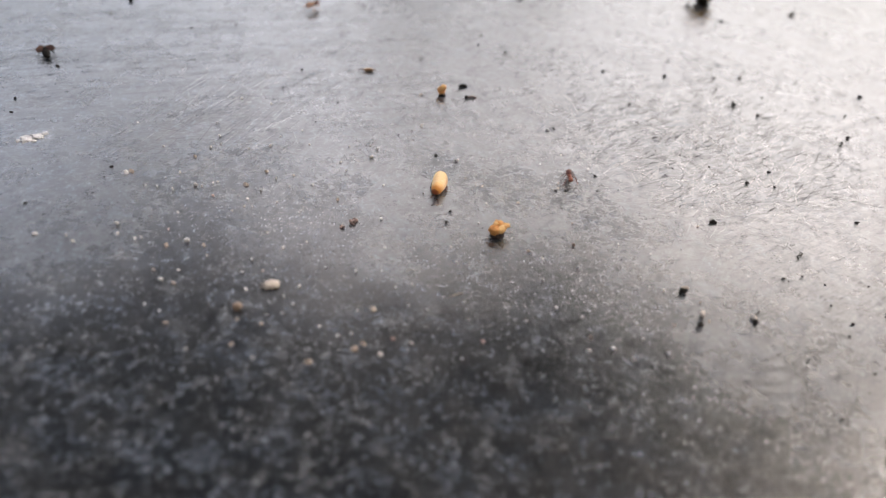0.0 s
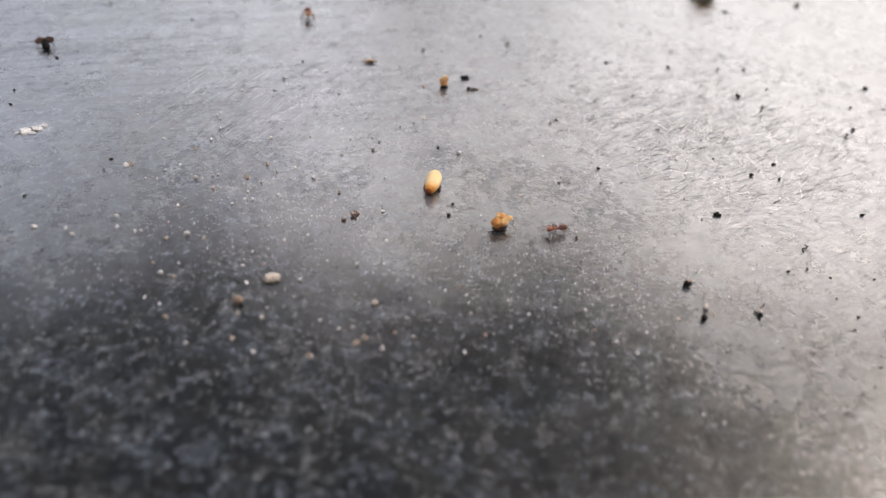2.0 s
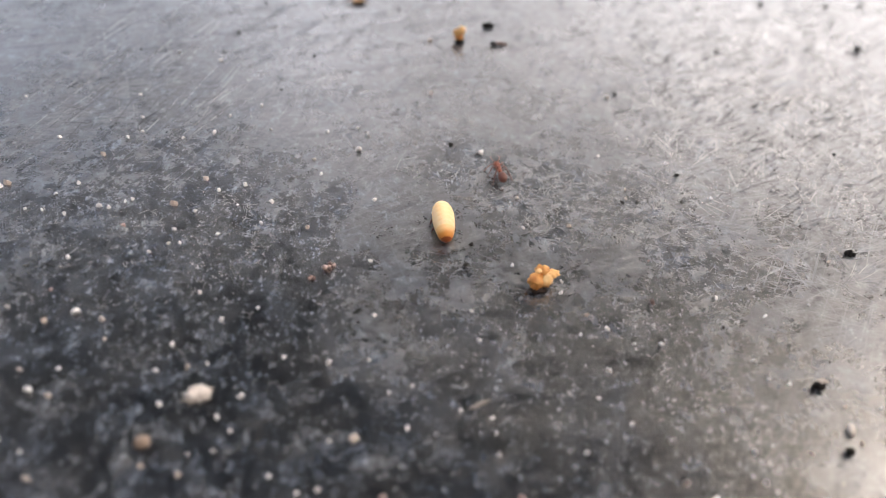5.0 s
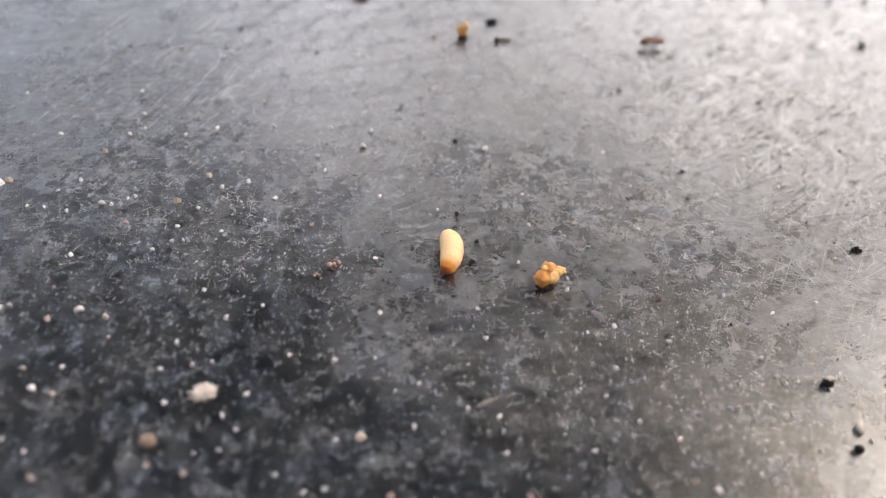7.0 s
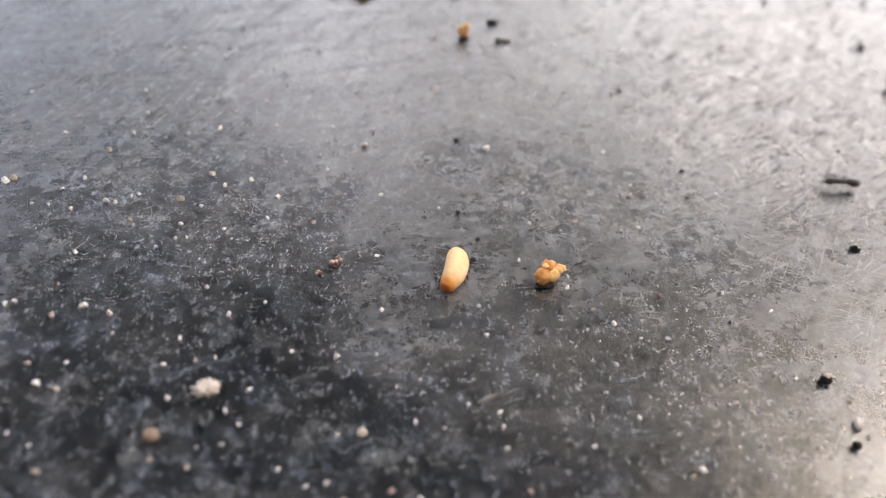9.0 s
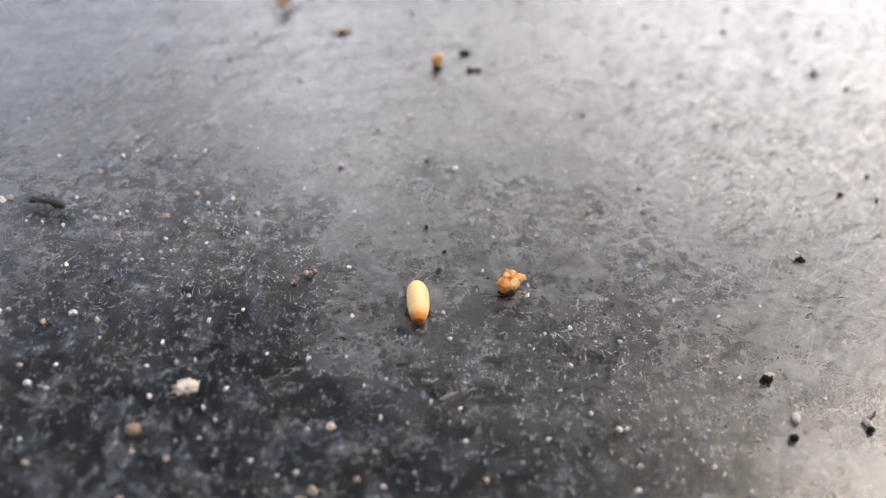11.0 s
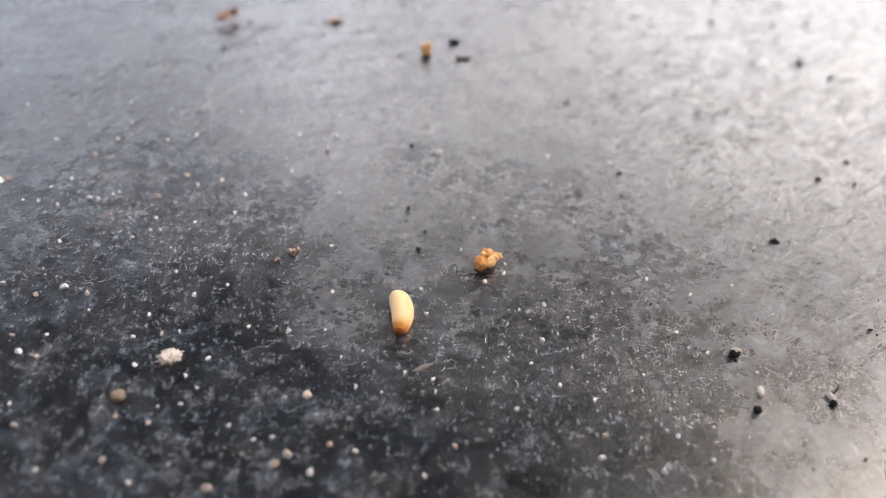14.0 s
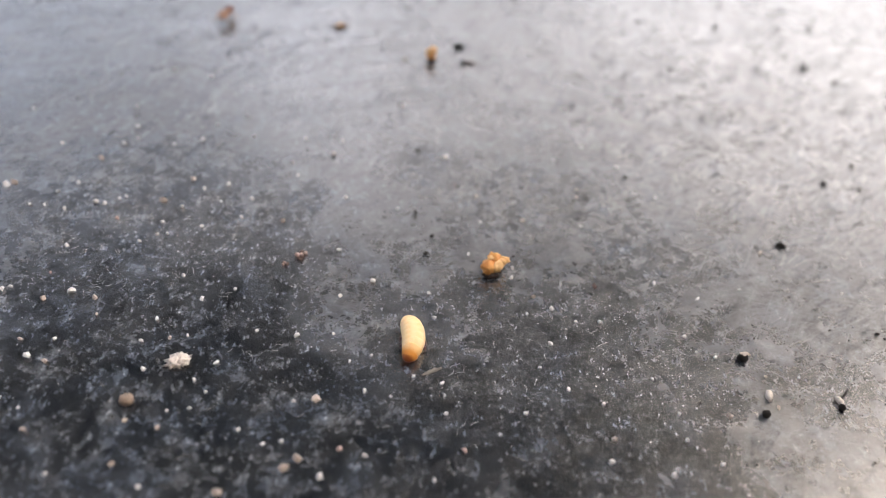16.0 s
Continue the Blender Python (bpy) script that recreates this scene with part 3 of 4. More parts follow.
# ---- crumbs, husks and dead insects ----
def build_crumb():
    base = thing("food_crumb", 14.5, -13.9, 8, label="lumpy golden-brown food crumb with a dark shaded foot", category="crumb")
    for n, (x, y, z, rx, ry, rz, turn, pale) in enumerate(((-0.62, -0.22, 0.50, 0.55, 0.62, 0.52, 20, 0), (-0.10, 0.42, 0.78, 0.55, 0.48, 0.50, -30, 0), (0.16, -0.22, 0.62, 0.38, 0.60, 0.48, -35, 1), (0.72, 0.30, 0.80, 0.46, 0.26, 0.26, -25, 1), (0.38, 0.30, 0.50, 0.40, 0.42, 0.46, 0, 0), (-0.30, 0.05, 0.40, 0.60, 0.55, 0.42, 10, 0), (0.48, -0.10, 0.95, 0.26, 0.30, 0.24, 40, 1), (-0.42, 0.30, 0.98, 0.28, 0.24, 0.22, 15, 1), (-0.85, -0.42, 0.30, 0.26, 0.28, 0.28, 0, 0), (0.10, 0.62, 0.92, 0.24, 0.22, 0.28, 0, 1))):
        bm = bmesh.new()
        lump(bm, x, y, z + 0.28, rx, ry, rz, 0.36, n + 1, turn, freq=1.9)
        part("lobe", bm, CRUMB_PALE if pale else CRUMB, base)
    # dark lumps modelled where the crumb's shadow and reflection fall
    for n, (x, y, z, rx, ry, rz) in enumerate(((-0.62, -0.42, 0.30, 0.50, 0.46, 0.32), (0.10, 0.00, 0.28, 0.48, 0.44, 0.32), (-0.25, -0.48, 0.24, 0.50, 0.40, 0.26))):
        bm = bmesh.new()
        lump(bm, x, y, z, rx, ry, rz, 0.4, n + 81, freq=2.2)
        part("foot", bm, CRUMB_SHADE, base, "blackish foot in place of the crumb's shadow and reflection")
    base = thing("food_crumb", 8.6, 18.8, 0, label="small upright golden crumb beside black specks", category="crumb")
    for n, (x, y, z, rx, ry, rz) in enumerate(((0, 0, 0.42, 0.48, 0.45, 0.42), (0.14, 0.1, 1.05, 0.40, 0.38, 0.48), (-0.24, 0.12, 0.80, 0.34, 0.32, 0.40))):
        bm = bmesh.new()
        lump(bm, x, y, z, rx, ry, rz, 0.3, n + 11)
        part("lobe", bm, CRUMB_PALE if n else CRUMB, base)
    for n, (x, y, r) in enumerate(((-0.3, -0.5, 0.16), (0.05, -0.55, 0.2), (0.4, -0.4, 0.15))):
        bm = bmesh.new()
        lump(bm, x, y, r * 0.8, r * 1.2, r, r, 0.35, 15 + n, sub=2)
        part("grit", bm, DARK, base, "black grit stuck at the foot")


def build_chip():
    bm = bmesh.new()
    lump(bm, -0.22, 0, 0.16, 0.50, 0.52, 0.20, 0.95, 21, freq=3.4)
    lump(bm, 0.32, 0.16, 0.20, 0.42, 0.50, 0.24, 0.95, 22, freq=3.4)
    lump(bm, 0.05, 0.40, 0.16, 0.44, 0.38, 0.20, 0.9, 23, freq=3.2)
    ob = part("chalky_chip", bm, CHALK)
    ob.matrix_basis = pose(-0.00815, -0.0252, 0)
    tagged(ob, "ragged cream chalky chip lying on the dark sheet", "chip")
    bm = bmesh.new()
    lump(bm, 0, 0, 0.36, 0.50, 0.44, 0.38, 0.22, 24)
    ob = part("pebble", bm, PEBBLE_BROWN)
    ob.matrix_basis = pose(PEBBLE[0] * 0.001, PEBBLE[1] * 0.001, 0)
    tagged(ob, "rounded brown pebble of coarse sand", "pebble")


def build_dead_fly():
    base = thing("dead_fly", -45.2, 20.6, 30, label="dead dark winged insect lying crumpled on the sheet", category="insect")
    bm = bmesh.new()
    ball(bm, 0, 0.55, 0.55, 0.52, 0.55, 0.5)
    ball(bm, 0, -0.35, 0.45, 0.50, 0.85, 0.46, 0, 10)
    part("body", bm, DARK, base)
    bm = bmesh.new()
    ball(bm, 0.05, 1.2, 0.5, 0.42, 0.36, 0.38)
    part("head", bm, DARK, base)
    for side in (-1, 1):
        bm = bmesh.new()
        for v in ball(bm, side * 0.66, 0.35, 0.62, 0.66, 0.32, 0.07, side * -30, 0, 16, 6):
            v.co.z += 0.85 * (v.co.y - 0.2) + 0.30 * abs(v.co.x) - 0.05 * math.sin(v.co.x * 5)
        part("wing", bm, WING, base, "brown veined wing")
        for y in (0.6, 0.3, -0.1):
            bm = bmesh.new()
            tube(bm, [(side * 0.2, y, 0.3), (side * 0.7, y + 0.2, 0.6), (side * 1.15, y * 1.6, 0.02)], [0.05, 0.045, 0.025], 5)
            part("leg", bm, DARK, base)


def build_flake():
    base = thing("plaster_flake", -39.0, -1.3, 15, label="crumbly white plaster flake stuck flat on the sheet", category="flake")
    for n, (x, y, rx, ry) in enumerate(((-0.9, -0.1, 1.0, 0.75), (0.6, 0.25, 1.0, 0.6), (1.6, 0.75, 0.5, 0.32), (0.1, -0.55, 0.6, 0.3), (-1.9, -0.35, 0.35, 0.25))):
        bm = bmesh.new()
        lump(bm, x * 0.8, y * 1.3, 0.03, rx * 0.6, ry * 1.0, 0.09, 0.9, 90 + n, freq=2.4)
        part("crumb", bm, PLASTER, base)


def build_husks():
    base = thing("straw_flake", -1.95, 24.4, 12, label="thin straw-brown plant flake with a split end", category="flake")
    bm = bmesh.new()
    lump(bm, 0.1, 0, 0.24, 0.75, 0.26, 0.24, 0.3, 31)
    part("flake", bm, STRAW, base)
    for x, y in ((-1.3, 0.1), (1.25, -0.25)):
        bm = bmesh.new()
        tube(bm, [(x * 0.35, 0, 0.25), (x * 0.75, y, 0.30), (x, y * 1.6, 0.06)], [0.14, 0.09, 0.04], 5)
        part("tip", bm, BROWN, base)
    base = thing("pale_husk", 33.95, -25.2, -12, label="pale seed husk standing beside a dark pellet", category="husk")
    bm = bmesh.new()
    lump(bm, 0, 0.1, 0.27, 0.27, 0.46, 0.27, 0.16, 33)
    part("hull", bm, CHALK, base)
    bm = bmesh.new()
    lump(bm, 0.05, -0.30, 0.2, 0.15, 0.12, 0.2, 0.2, 34, sub=2)
    part("stalk_scar", bm, TAN, base)
    bm = bmesh.new()
    lump(bm, 0, 0, 0.26, 0.31, 0.30, 0.27, 0.25, 35)
    ob = part("dark_pellet", bm, DARK)
    ob.matrix_basis = pose(0.0333, -0.0268, 0)
    tagged(ob, "round black pellet on the dark sheet", "pellet")
    base = thing("insect_remains", 39.2, -25.3, 25, label="pale insect scrap with a black bristly leg", category="insect remains")
    bm = bmesh.new()
    lump(bm, 0, 0.1, 0.22, 0.24, 0.40, 0.22, 0.25, 36)
    part("scrap", bm, CHALK, base)
    bm = bmesh.new()
    lump(bm, -0.22, -0.42, 0.22, 0.22, 0.26, 0.22, 0.3, 37)
    part("dark_end", bm, DARK, base)
    bm = bmesh.new()
    tube(bm, [(0.1, 0.15, 0.35), (0.6, 0.30, 0.60), (1.15, 0.65, 0.45), (1.45, 0.72, 0.05)], [0.05, 0.09, 0.05, 0.03], 6)
    part("leg", bm, BLACK_SHELL, base)
    base = thing("soil_clod", 32.9, -21.7, 0, label="black soil clod with a tan crust on top", category="clod")
    bm = bmesh.new()
    lump(bm, 0, 0, 0.30, 0.38, 0.36, 0.31, 0.45, 38)
    part("clod", bm, DARK, base)
    bm = bmesh.new()
    lump(bm, 0.10, 0.14, 0.54, 0.34, 0.22, 0.14, 0.6, 39)
    part("crust", bm, TAN, base)
    base = thing("black_cluster", 39.6, -8.4, 0, label="cluster of small black frass pellets", category="frass")
    for n, (x, y, r) in enumerate(((-0.26, 0, 0.18), (0.05, 0.12, 0.22), (0.32, -0.08, 0.17), (0.0, -0.2, 0.15))):
        bm = bmesh.new()
        lump(bm, x, y, r * 0.9, r, r, r, 0.3, 40 + n, sub=2)
        part("pellet", bm, DARK, base)
    base = thing("black_cluster", 11.6, 21.8, 20, label="ragged black specks near the small golden crumb", category="frass")
    for n, (x, y, r) in enumerate(((-0.3, 0, 0.25), (0.1, 0.15, 0.24), (0.4, -0.1, 0.2))):
        bm = bmesh.new()
        lump(bm, x, y, r * 0.9, r * 1.2, r, r, 0.35, 50 + n, sub=2)
        part("pellet", bm, DARK, base)
    base = thing("bark_shred", 12.3, 18.4, 0, label="dark bark shred with a thin grey tail", category="shred")
    bm = bmesh.new()
    lump(bm, -0.3, 0, 0.2, 0.24, 0.3, 0.22, 0.3, 55)
    part("stub", bm, DARK, base)
    bm = bmesh.new()
    tube(bm, [(-0.2, 0, 0.15), (0.5, 0.2, 0.2), (1.2, 0.25, 0.05)], [0.12, 0.16, 0.06], 6)
    part("tail", bm, BROWN, base)
    base = thing("fibre", 48.1, -13.8, 0, label="short curled black fibre", category="fibre")
    bm = bmesh.new()
    tube(bm, [(-0.5, -0.7, 0.08), (-0.45, -0.1, 0.12), (0.1, 0.1, 0.14), (0.4, 0.5, 0.1), (0.15, 0.8, 0.07)], [0.06, 0.07, 0.07, 0.06, 0.05], 6)
    part("strand", bm, DARK, base)
    base = thing("wood_splinter", 9.6, -24.6, 30, label="flat grey-tan wood splinter stuck in the dust", category="splinter")
    bm = bmesh.new()
    lump(bm, 0, 0, 0.04, 0.80, 0.16, 0.05, 0.4, 58)
    part("sliver", bm, GREY_WOOD, base)


def build_granules():
    for x, y, r, n, label in (CLUSTER_A, CLUSTER_B):
        base = thing("granule_cluster", x, y, 0, label=label, category="granules")
        rng = random.Random(int(x * 10))
        for k in range(n):
            bm = bmesh.new()
            q = r * rng.uniform(0.28, 0.45)
            lump(bm, rng.uniform(-r, r) * 0.7, rng.uniform(-r, r) * 0.7, q * 0.9 + (0.5 * q if k % 3 == 0 else 0), q, q, q, 0.25, 70 + k, sub=2)
            part("granule", bm, PINK if k % 2 else BROWN, base)


def build_seed():
    base = thing("yellow_seed", 58.3, 67.3, 20, label="ochre-yellow seed over a blackish lump in place of its reflection", category="seed")
    bm = bmesh.new()
    for v in lump(bm, 0, 0, 2.25, 2.3, 2.0, 1.75, 0.12, 61):
        k = max(0.0, (1.9 - v.co.z) / 1.9)
        v.co.x *= 1 - 0.55 * k
        v.co.y *= 1 - 0.5 * k
    part("hull", bm, YELLOW, base)
    # black lump stands in for the seed's dark reflection in the sheet
    bm = bmesh.new()
    lump(bm, 0, -0.2, 0.72, 1.5, 1.4, 0.80, 0.25, 62)
    part("base", bm, DARK, base, "blackish lump in place of the seed's dark reflection")
    bm = bmesh.new()
    tube(bm, [(-1.9, 0.2, 1.4), (-3.0, -0.2, 1.5), (-3.6, -0.6, 0.3)], [0.25, 0.35, 0.12], 6)
    part("stalk", bm, BROWN, base)


PEBBLE = (-10.62, -28.82)
CLUSTER_A = (-1.13, -13.58, 0.5, 9, "clump of reddish-brown sand granules")
CLUSTER_B = (-2.15, -14.71, 0.36, 5, "few pale brown granules stuck together")
build_crumb()
build_chip()
build_dead_fly()
build_flake()
build_husks()
build_granules()
build_seed()


# ---- sand grains and grit: one object each, a few shared shapes ----
def grain_meshes(material, count, seed, tall):
    out = []
    for n in range(count):
        bm = bmesh.new()
        vs = lump(bm, 0, 0, 0, 0.5, 0.40, 0.5 * tall, 0.85, seed + n, freq=1.2, sub=1)
        low = min(v.co.z for v in vs)
        for v in vs:
            v.co.z -= low * 0.86
        me = bpy.data.meshes.new("grain")
        bm.transform(MM)
        bm.to_mesh(me)
        bm.free()
        me.materials.append(material)
        out.append(me)
    return out


KINDS = {
    "w": (grain_meshes(QUARTZ, 6, 100, 0.75), "sand_grain", "pale quartz sand grain on the dark sheet", "sand grain", "pale sand grains"),
    "t": (grain_meshes(TAN, 5, 120, 0.75), "sand_grain", "tan sand grain on the dark sheet", "sand grain", "tan sand grains"),
    "b": (grain_meshes(BROWN, 3, 140, 0.75), "sand_grain", "brown sand grain on the dark sheet", "sand grain", "brown sand grains"),
    "p": (grain_meshes(PINK, 3, 150, 0.75), "sand_grain", "pinkish sand grain on the dark sheet", "sand grain", "pink sand grains"),
    "d": (grain_meshes(DARK, 6, 160, 0.6), "black_speck", "tiny black grit speck on the dark sheet", "speck", "black specks"),
}
grain_rng = random.Random(11)


def scatter(kind, rows):
    """Lays single grains at x, y with a size, in mm."""
    shapes, name, label, category, group = KINDS[kind]
    for x, y, size in rows:
        ob = new(name, shapes[grain_rng.randrange(len(shapes))])
        k = size * (1.2 if kind == "d" else 1.55)
        ob.matrix_basis = pose(x * 0.001, y * 0.001, 0, 0, 0, grain_rng.uniform(0, 360)) @ Matrix.Diagonal((k, k * grain_rng.uniform(0.8, 1.15), k, 1))
        tagged(ob, label, category, group)
    return ob


scatter("w", [(13.47, -7.93, 0.2), (-8.24, -35.04, 0.22), (-13.99, -34.51, 0.22), (2.73, -33.63, 0.33), (9.96, -33.43, 0.22), (25.76, -32.11, 0.25), (5.47, -31.91, 0.23), (-1.24, -31.45, 0.18), (21.71, -31.35, 0.28), (-0.06, -31.21, 0.24), (29.19, -31.11, 0.26), (-2.97, -30.44, 0.2), (-17.44, -29.69, 0.18), (-7.9, -29.3, 0.17), (27.2, -29.26, 0.22), (-6.49, -29.01, 0.21), (-18.92, -28.97, 0.18), (10.67, -28.28, 0.24), (0.28, -27.86, 0.19), (16.2, -27.74, 0.22), (-5.74, -27.54, 0.17), (27.02, -27.12, 0.22), (6.81, -26.98, 0.19), (4.99, -26.75, 0.24), (10.55, -26.74, 0.2), (-6.69, -26.67, 0.21), (21.77, -26.6, 0.22), (-10.36, -25.9, 0.24), (10.36, -25.62, 0.22), (-18.36, -25.48, 0.37), (19.39, -25.47, 0.23)])
scatter("w", [(8.35, -25.18, 0.2), (-5.51, -25.01, 0.29), (3.74, -24.14, 0.2), (25.65, -24.09, 0.2), (-17.14, -23.65, 0.2), (17.45, -23.62, 0.18), (5.22, -23.53, 0.23), (-11.17, -23.42, 0.25), (36.82, -23.11, 0.21), (-8.05, -22.68, 0.2), (-0.29, -22.08, 0.32), (-3.26, -21.77, 0.18), (30.84, -21.64, 0.21), (2.3, -21.58, 0.19), (18.41, -21.39, 0.28), (29.47, -21.3, 0.22), (-10.59, -21.24, 0.25), (-28.14, -20.33, 0.31), (28.84, -19.75, 0.22), (-32, -19.65, 0.38), (-29.01, -19.6, 0.31), (9.66, -19.39, 0.24), (-22.41, -19.29, 0.31), (-17.36, -19.13, 0.44), (-21.93, -18.94, 0.21), (-7.84, -18.93, 0.24), (20.58, -18.86, 0.17), (22.45, -18.85, 0.27), (-24.39, -18.62, 0.32), (16.86, -18.33, 0.17)])
scatter("w", [(2.41, -17.68, 0.27), (-5.61, -17.65, 0.19), (18.83, -17.65, 0.25), (-24.88, -16.95, 0.32), (9.23, -16.77, 0.22), (-9.75, -16.59, 0.22), (30.81, -15.54, 0.23), (15.79, -14.5, 0.28), (34.55, -14.12, 0.18), (27.49, -14.11, 0.23), (-19.48, -14.08, 0.22), (15.96, -13.42, 0.21), (-14.07, -13.08, 0.2), (1.8, -12.57, 0.23), (-12.97, -12.07, 0.23), (12.37, -12.04, 0.23), (-12.13, -12.03, 0.2), (-9.63, -10.78, 0.18), (-12.87, -10.53, 0.23), (-21.04, -9.82, 0.29), (-24, -9.54, 0.21), (-22.78, -9.54, 0.21), (-6.65, -9.36, 0.24), (-18.84, -8.75, 0.34), (-18.15, -8.72, 0.24), (-11.74, -8.61, 0.27), (-17.1, -7.96, 0.21), (-16.64, -7.65, 0.21), (-22.39, -7.61, 0.19), (22.19, -7.5, 0.18)])
scatter("w", [(-8.76, -7.43, 0.16), (-26.74, -7.19, 0.39), (6.29, -6.97, 0.22), (-6.25, -6.86, 0.33), (-21.09, -6.26, 0.27), (-10.44, -6.05, 0.27), (1.68, -5.79, 0.28), (-8.56, -5.07, 0.25), (-2.79, -3.16, 0.26), (29.59, -2.76, 0.21), (-3.58, -1.44, 0.23), (35.37, -1.15, 0.17), (-24.22, -0.85, 0.23), (-18.9, -0.35, 0.26), (0.01, 0.19, 0.38), (-14.54, 0.19, 0.2), (-17.92, 0.55, 0.2), (10.27, 1.02, 0.36), (-12.16, 1.16, 0.29), (26.54, 1.43, 0.22), (20.64, 1.85, 0.2), (-7.61, 2.2, 0.21), (-2.84, 2.36, 0.24), (0.57, 2.41, 0.27), (-18.41, 2.44, 0.24), (-0.33, 3.21, 0.24), (-11.29, 3.63, 0.21), (-28.55, 4.13, 0.21), (23.53, 4.54, 0.2), (-8.86, 5.46, 0.22)])
scatter("w", [(-19.38, 5.65, 0.21), (5.93, 9.26, 0.35), (22.55, 10.74, 0.3), (-13.67, 11.92, 0.26), (-17.61, 12.76, 0.23)])
scatter("t", [(-3.39, -35.14, 0.39), (-10.29, -33.49, 0.29), (0.37, -33.09, 0.45), (1.12, -32.42, 0.4), (-16.5, -31.4, 0.34), (-8.19, -30.68, 0.28), (-10.4, -30.24, 0.26), (22.15, -29.49, 0.3), (1.77, -27.64, 0.41), (30.76, -26.98, 0.22), (34.42, -26.05, 0.23), (-17.13, -25.74, 0.28), (-19.42, -23.96, 0.24), (34.27, -23.23, 0.19), (-9.22, -22.98, 0.2), (-14.97, -21.14, 0.21), (-19.25, -19.99, 0.35), (-15.64, -19.5, 0.3), (17.47, -16.45, 0.25), (-3.14, -9.48, 0.29), (37.6, -9.38, 0.18), (-13.47, -7.88, 0.4), (17.13, -7.3, 0.26), (-26.24, -6.83, 0.37), (-11.65, -4.76, 0.3), (13.16, -4.36, 0.21), (22.22, -3.54, 0.21)])
scatter("t", [(-20.19, -2.69, 0.31), (22.36, -2.38, 0.19), (5.73, 18.21, 0.28)])
scatter("b", [(11.22, -2.95, 0.22), (22.47, -14.94, 0.31), (22.96, -10.61, 0.16)])
scatter("p", [(3.76, -31.45, 0.29), (11.93, -31.06, 0.29), (-19.69, -17.17, 0.17), (-16.58, -10.53, 0.29)])
scatter("d", [(40.85, -40.4, 0.24), (43.04, -38.1, 0.27), (45.33, -35.66, 0.31), (47.03, -34.59, 0.22), (48.68, -32.02, 0.33), (42.72, -30.78, 0.23), (39.95, -30.27, 0.23), (48.27, -26.93, 0.27), (28.76, -26.02, 0.2), (49.36, -25.02, 0.38), (48.31, -22.2, 0.25), (34.39, -19.47, 0.2), (48.97, -18.7, 0.3), (45.03, -18.66, 0.19), (53.87, -18.49, 0.3), (44.65, -18.21, 0.3), (46.85, -17.64, 0.34), (27.37, -16.9, 0.25), (-34.93, -14.45, 0.29), (8.87, -12.41, 0.4), (9.31, -10.22, 0.38), (7.82, -7.27, 0.42), (-28.99, -11.57, 0.22), (24.75, -9.18, 0.16), (-28.75, -8.45, 0.23), (20.63, -8.25, 0.2), (19.79, -7.61, 0.16), (-28.59, -6.24, 0.39), (57.68, -6.11, 0.41), (36.52, -5.37, 0.19), (21.91, -4.06, 0.29), (23.11, -3.89, 0.29)])
scatter("d", [(26.91, -3.63, 0.34), (27.17, -0.1, 0.35), (49.94, 0.61, 0.35), (46.55, 1.1, 0.48), (36.27, 1.6, 0.22), (7.71, 1.88, 0.4), (37.62, 3.49, 0.2), (-43.52, 4.31, 0.3), (50.38, 4.31, 0.4), (42.65, 4.55, 0.23), (19.25, 5.18, 0.2), (3.05, 6.33, 0.25), (39.48, 6.98, 0.23), (25.55, 7, 0.19), (20.83, 7.16, 0.19), (36.29, 7.51, 0.28), (4.73, 7.6, 0.22), (-44.46, 7.8, 0.35), (-7.5, 7.97, 0.25), (27.98, 9.19, 0.19), (36.82, 11.14, 0.32), (23.39, 11.4, 0.32), (-13.67, 13.49, 0.26), (63.79, 13.75, 0.53), (-5.22, 13.82, 0.27), (65.53, 15.75, 0.49), (-12.8, 16.84, 0.38), (2.59, 17.03, 0.24), (-42.82, 17.66, 0.47), (53.97, 20.2, 0.55)])
scatter("d", [(35.42, 20.65, 0.4), (67.94, 22.65, 0.41), (-11.08, 22.75, 0.39), (51.28, 23.05, 0.66), (73.11, 23.08, 0.41), (2.37, 23.67, 0.35), (56.76, 26.77, 0.37), (73.33, 29.97, 0.65), (5.67, 29.99, 0.52), (33.36, 31.17, 0.43), (42.96, 31.59, 0.54), (50.83, 32.19, 0.54), (55.25, 33.06, 0.43), (-28.78, 34.1, 0.37), (18.59, 35.11, 0.54), (-22.75, 36.56, 0.43), (-41.68, 37.13, 0.37), (14.54, 37.16, 0.44), (15.14, 41.09, 0.39), (-40.14, 42.35, 0.6), (-4.15, 49.18, 0.46), (58.98, 57.41, 0.75), (22.95, 58.52, 0.62), (54.35, 63.74, 0.84), (74.37, 64.04, 0.91)])


def build_dust():
    """Grains too fine to count."""
    rng = random.Random(23)
    verts, faces = [], []
    for _ in range(1000):
        x, y = rng.uniform(-50, 60), rng.uniform(-42, 50)
        if noise.noise(Vector((x, y, 0)) * 0.06) < rng.uniform(-0.6, 0.35):
            continue
        r = 0.025 + 0.06 * rng.random() ** 2.5
        k, a = len(verts), rng.uniform(0, 6.28)
        for j in range(4):
            verts.append((x + r * math.cos(a + j * 1.571) * rng.uniform(0.7, 1.2), y + r * math.sin(a + j * 1.571), r * 0.1))
        verts.append((x, y, r * 1.1))
        faces += [(k + j, k + (j + 1) % 4, k + 4) for j in range(4)]
    me = bpy.data.meshes.new("dust")
    me.from_pydata([Vector(v) * 0.001 for v in verts], [], faces)
    me.materials.append(DUST)
    tagged(new("dust", me), "fine pale dust grains strewn over the dark sheet", "dust", kind="stuff")


build_dust()


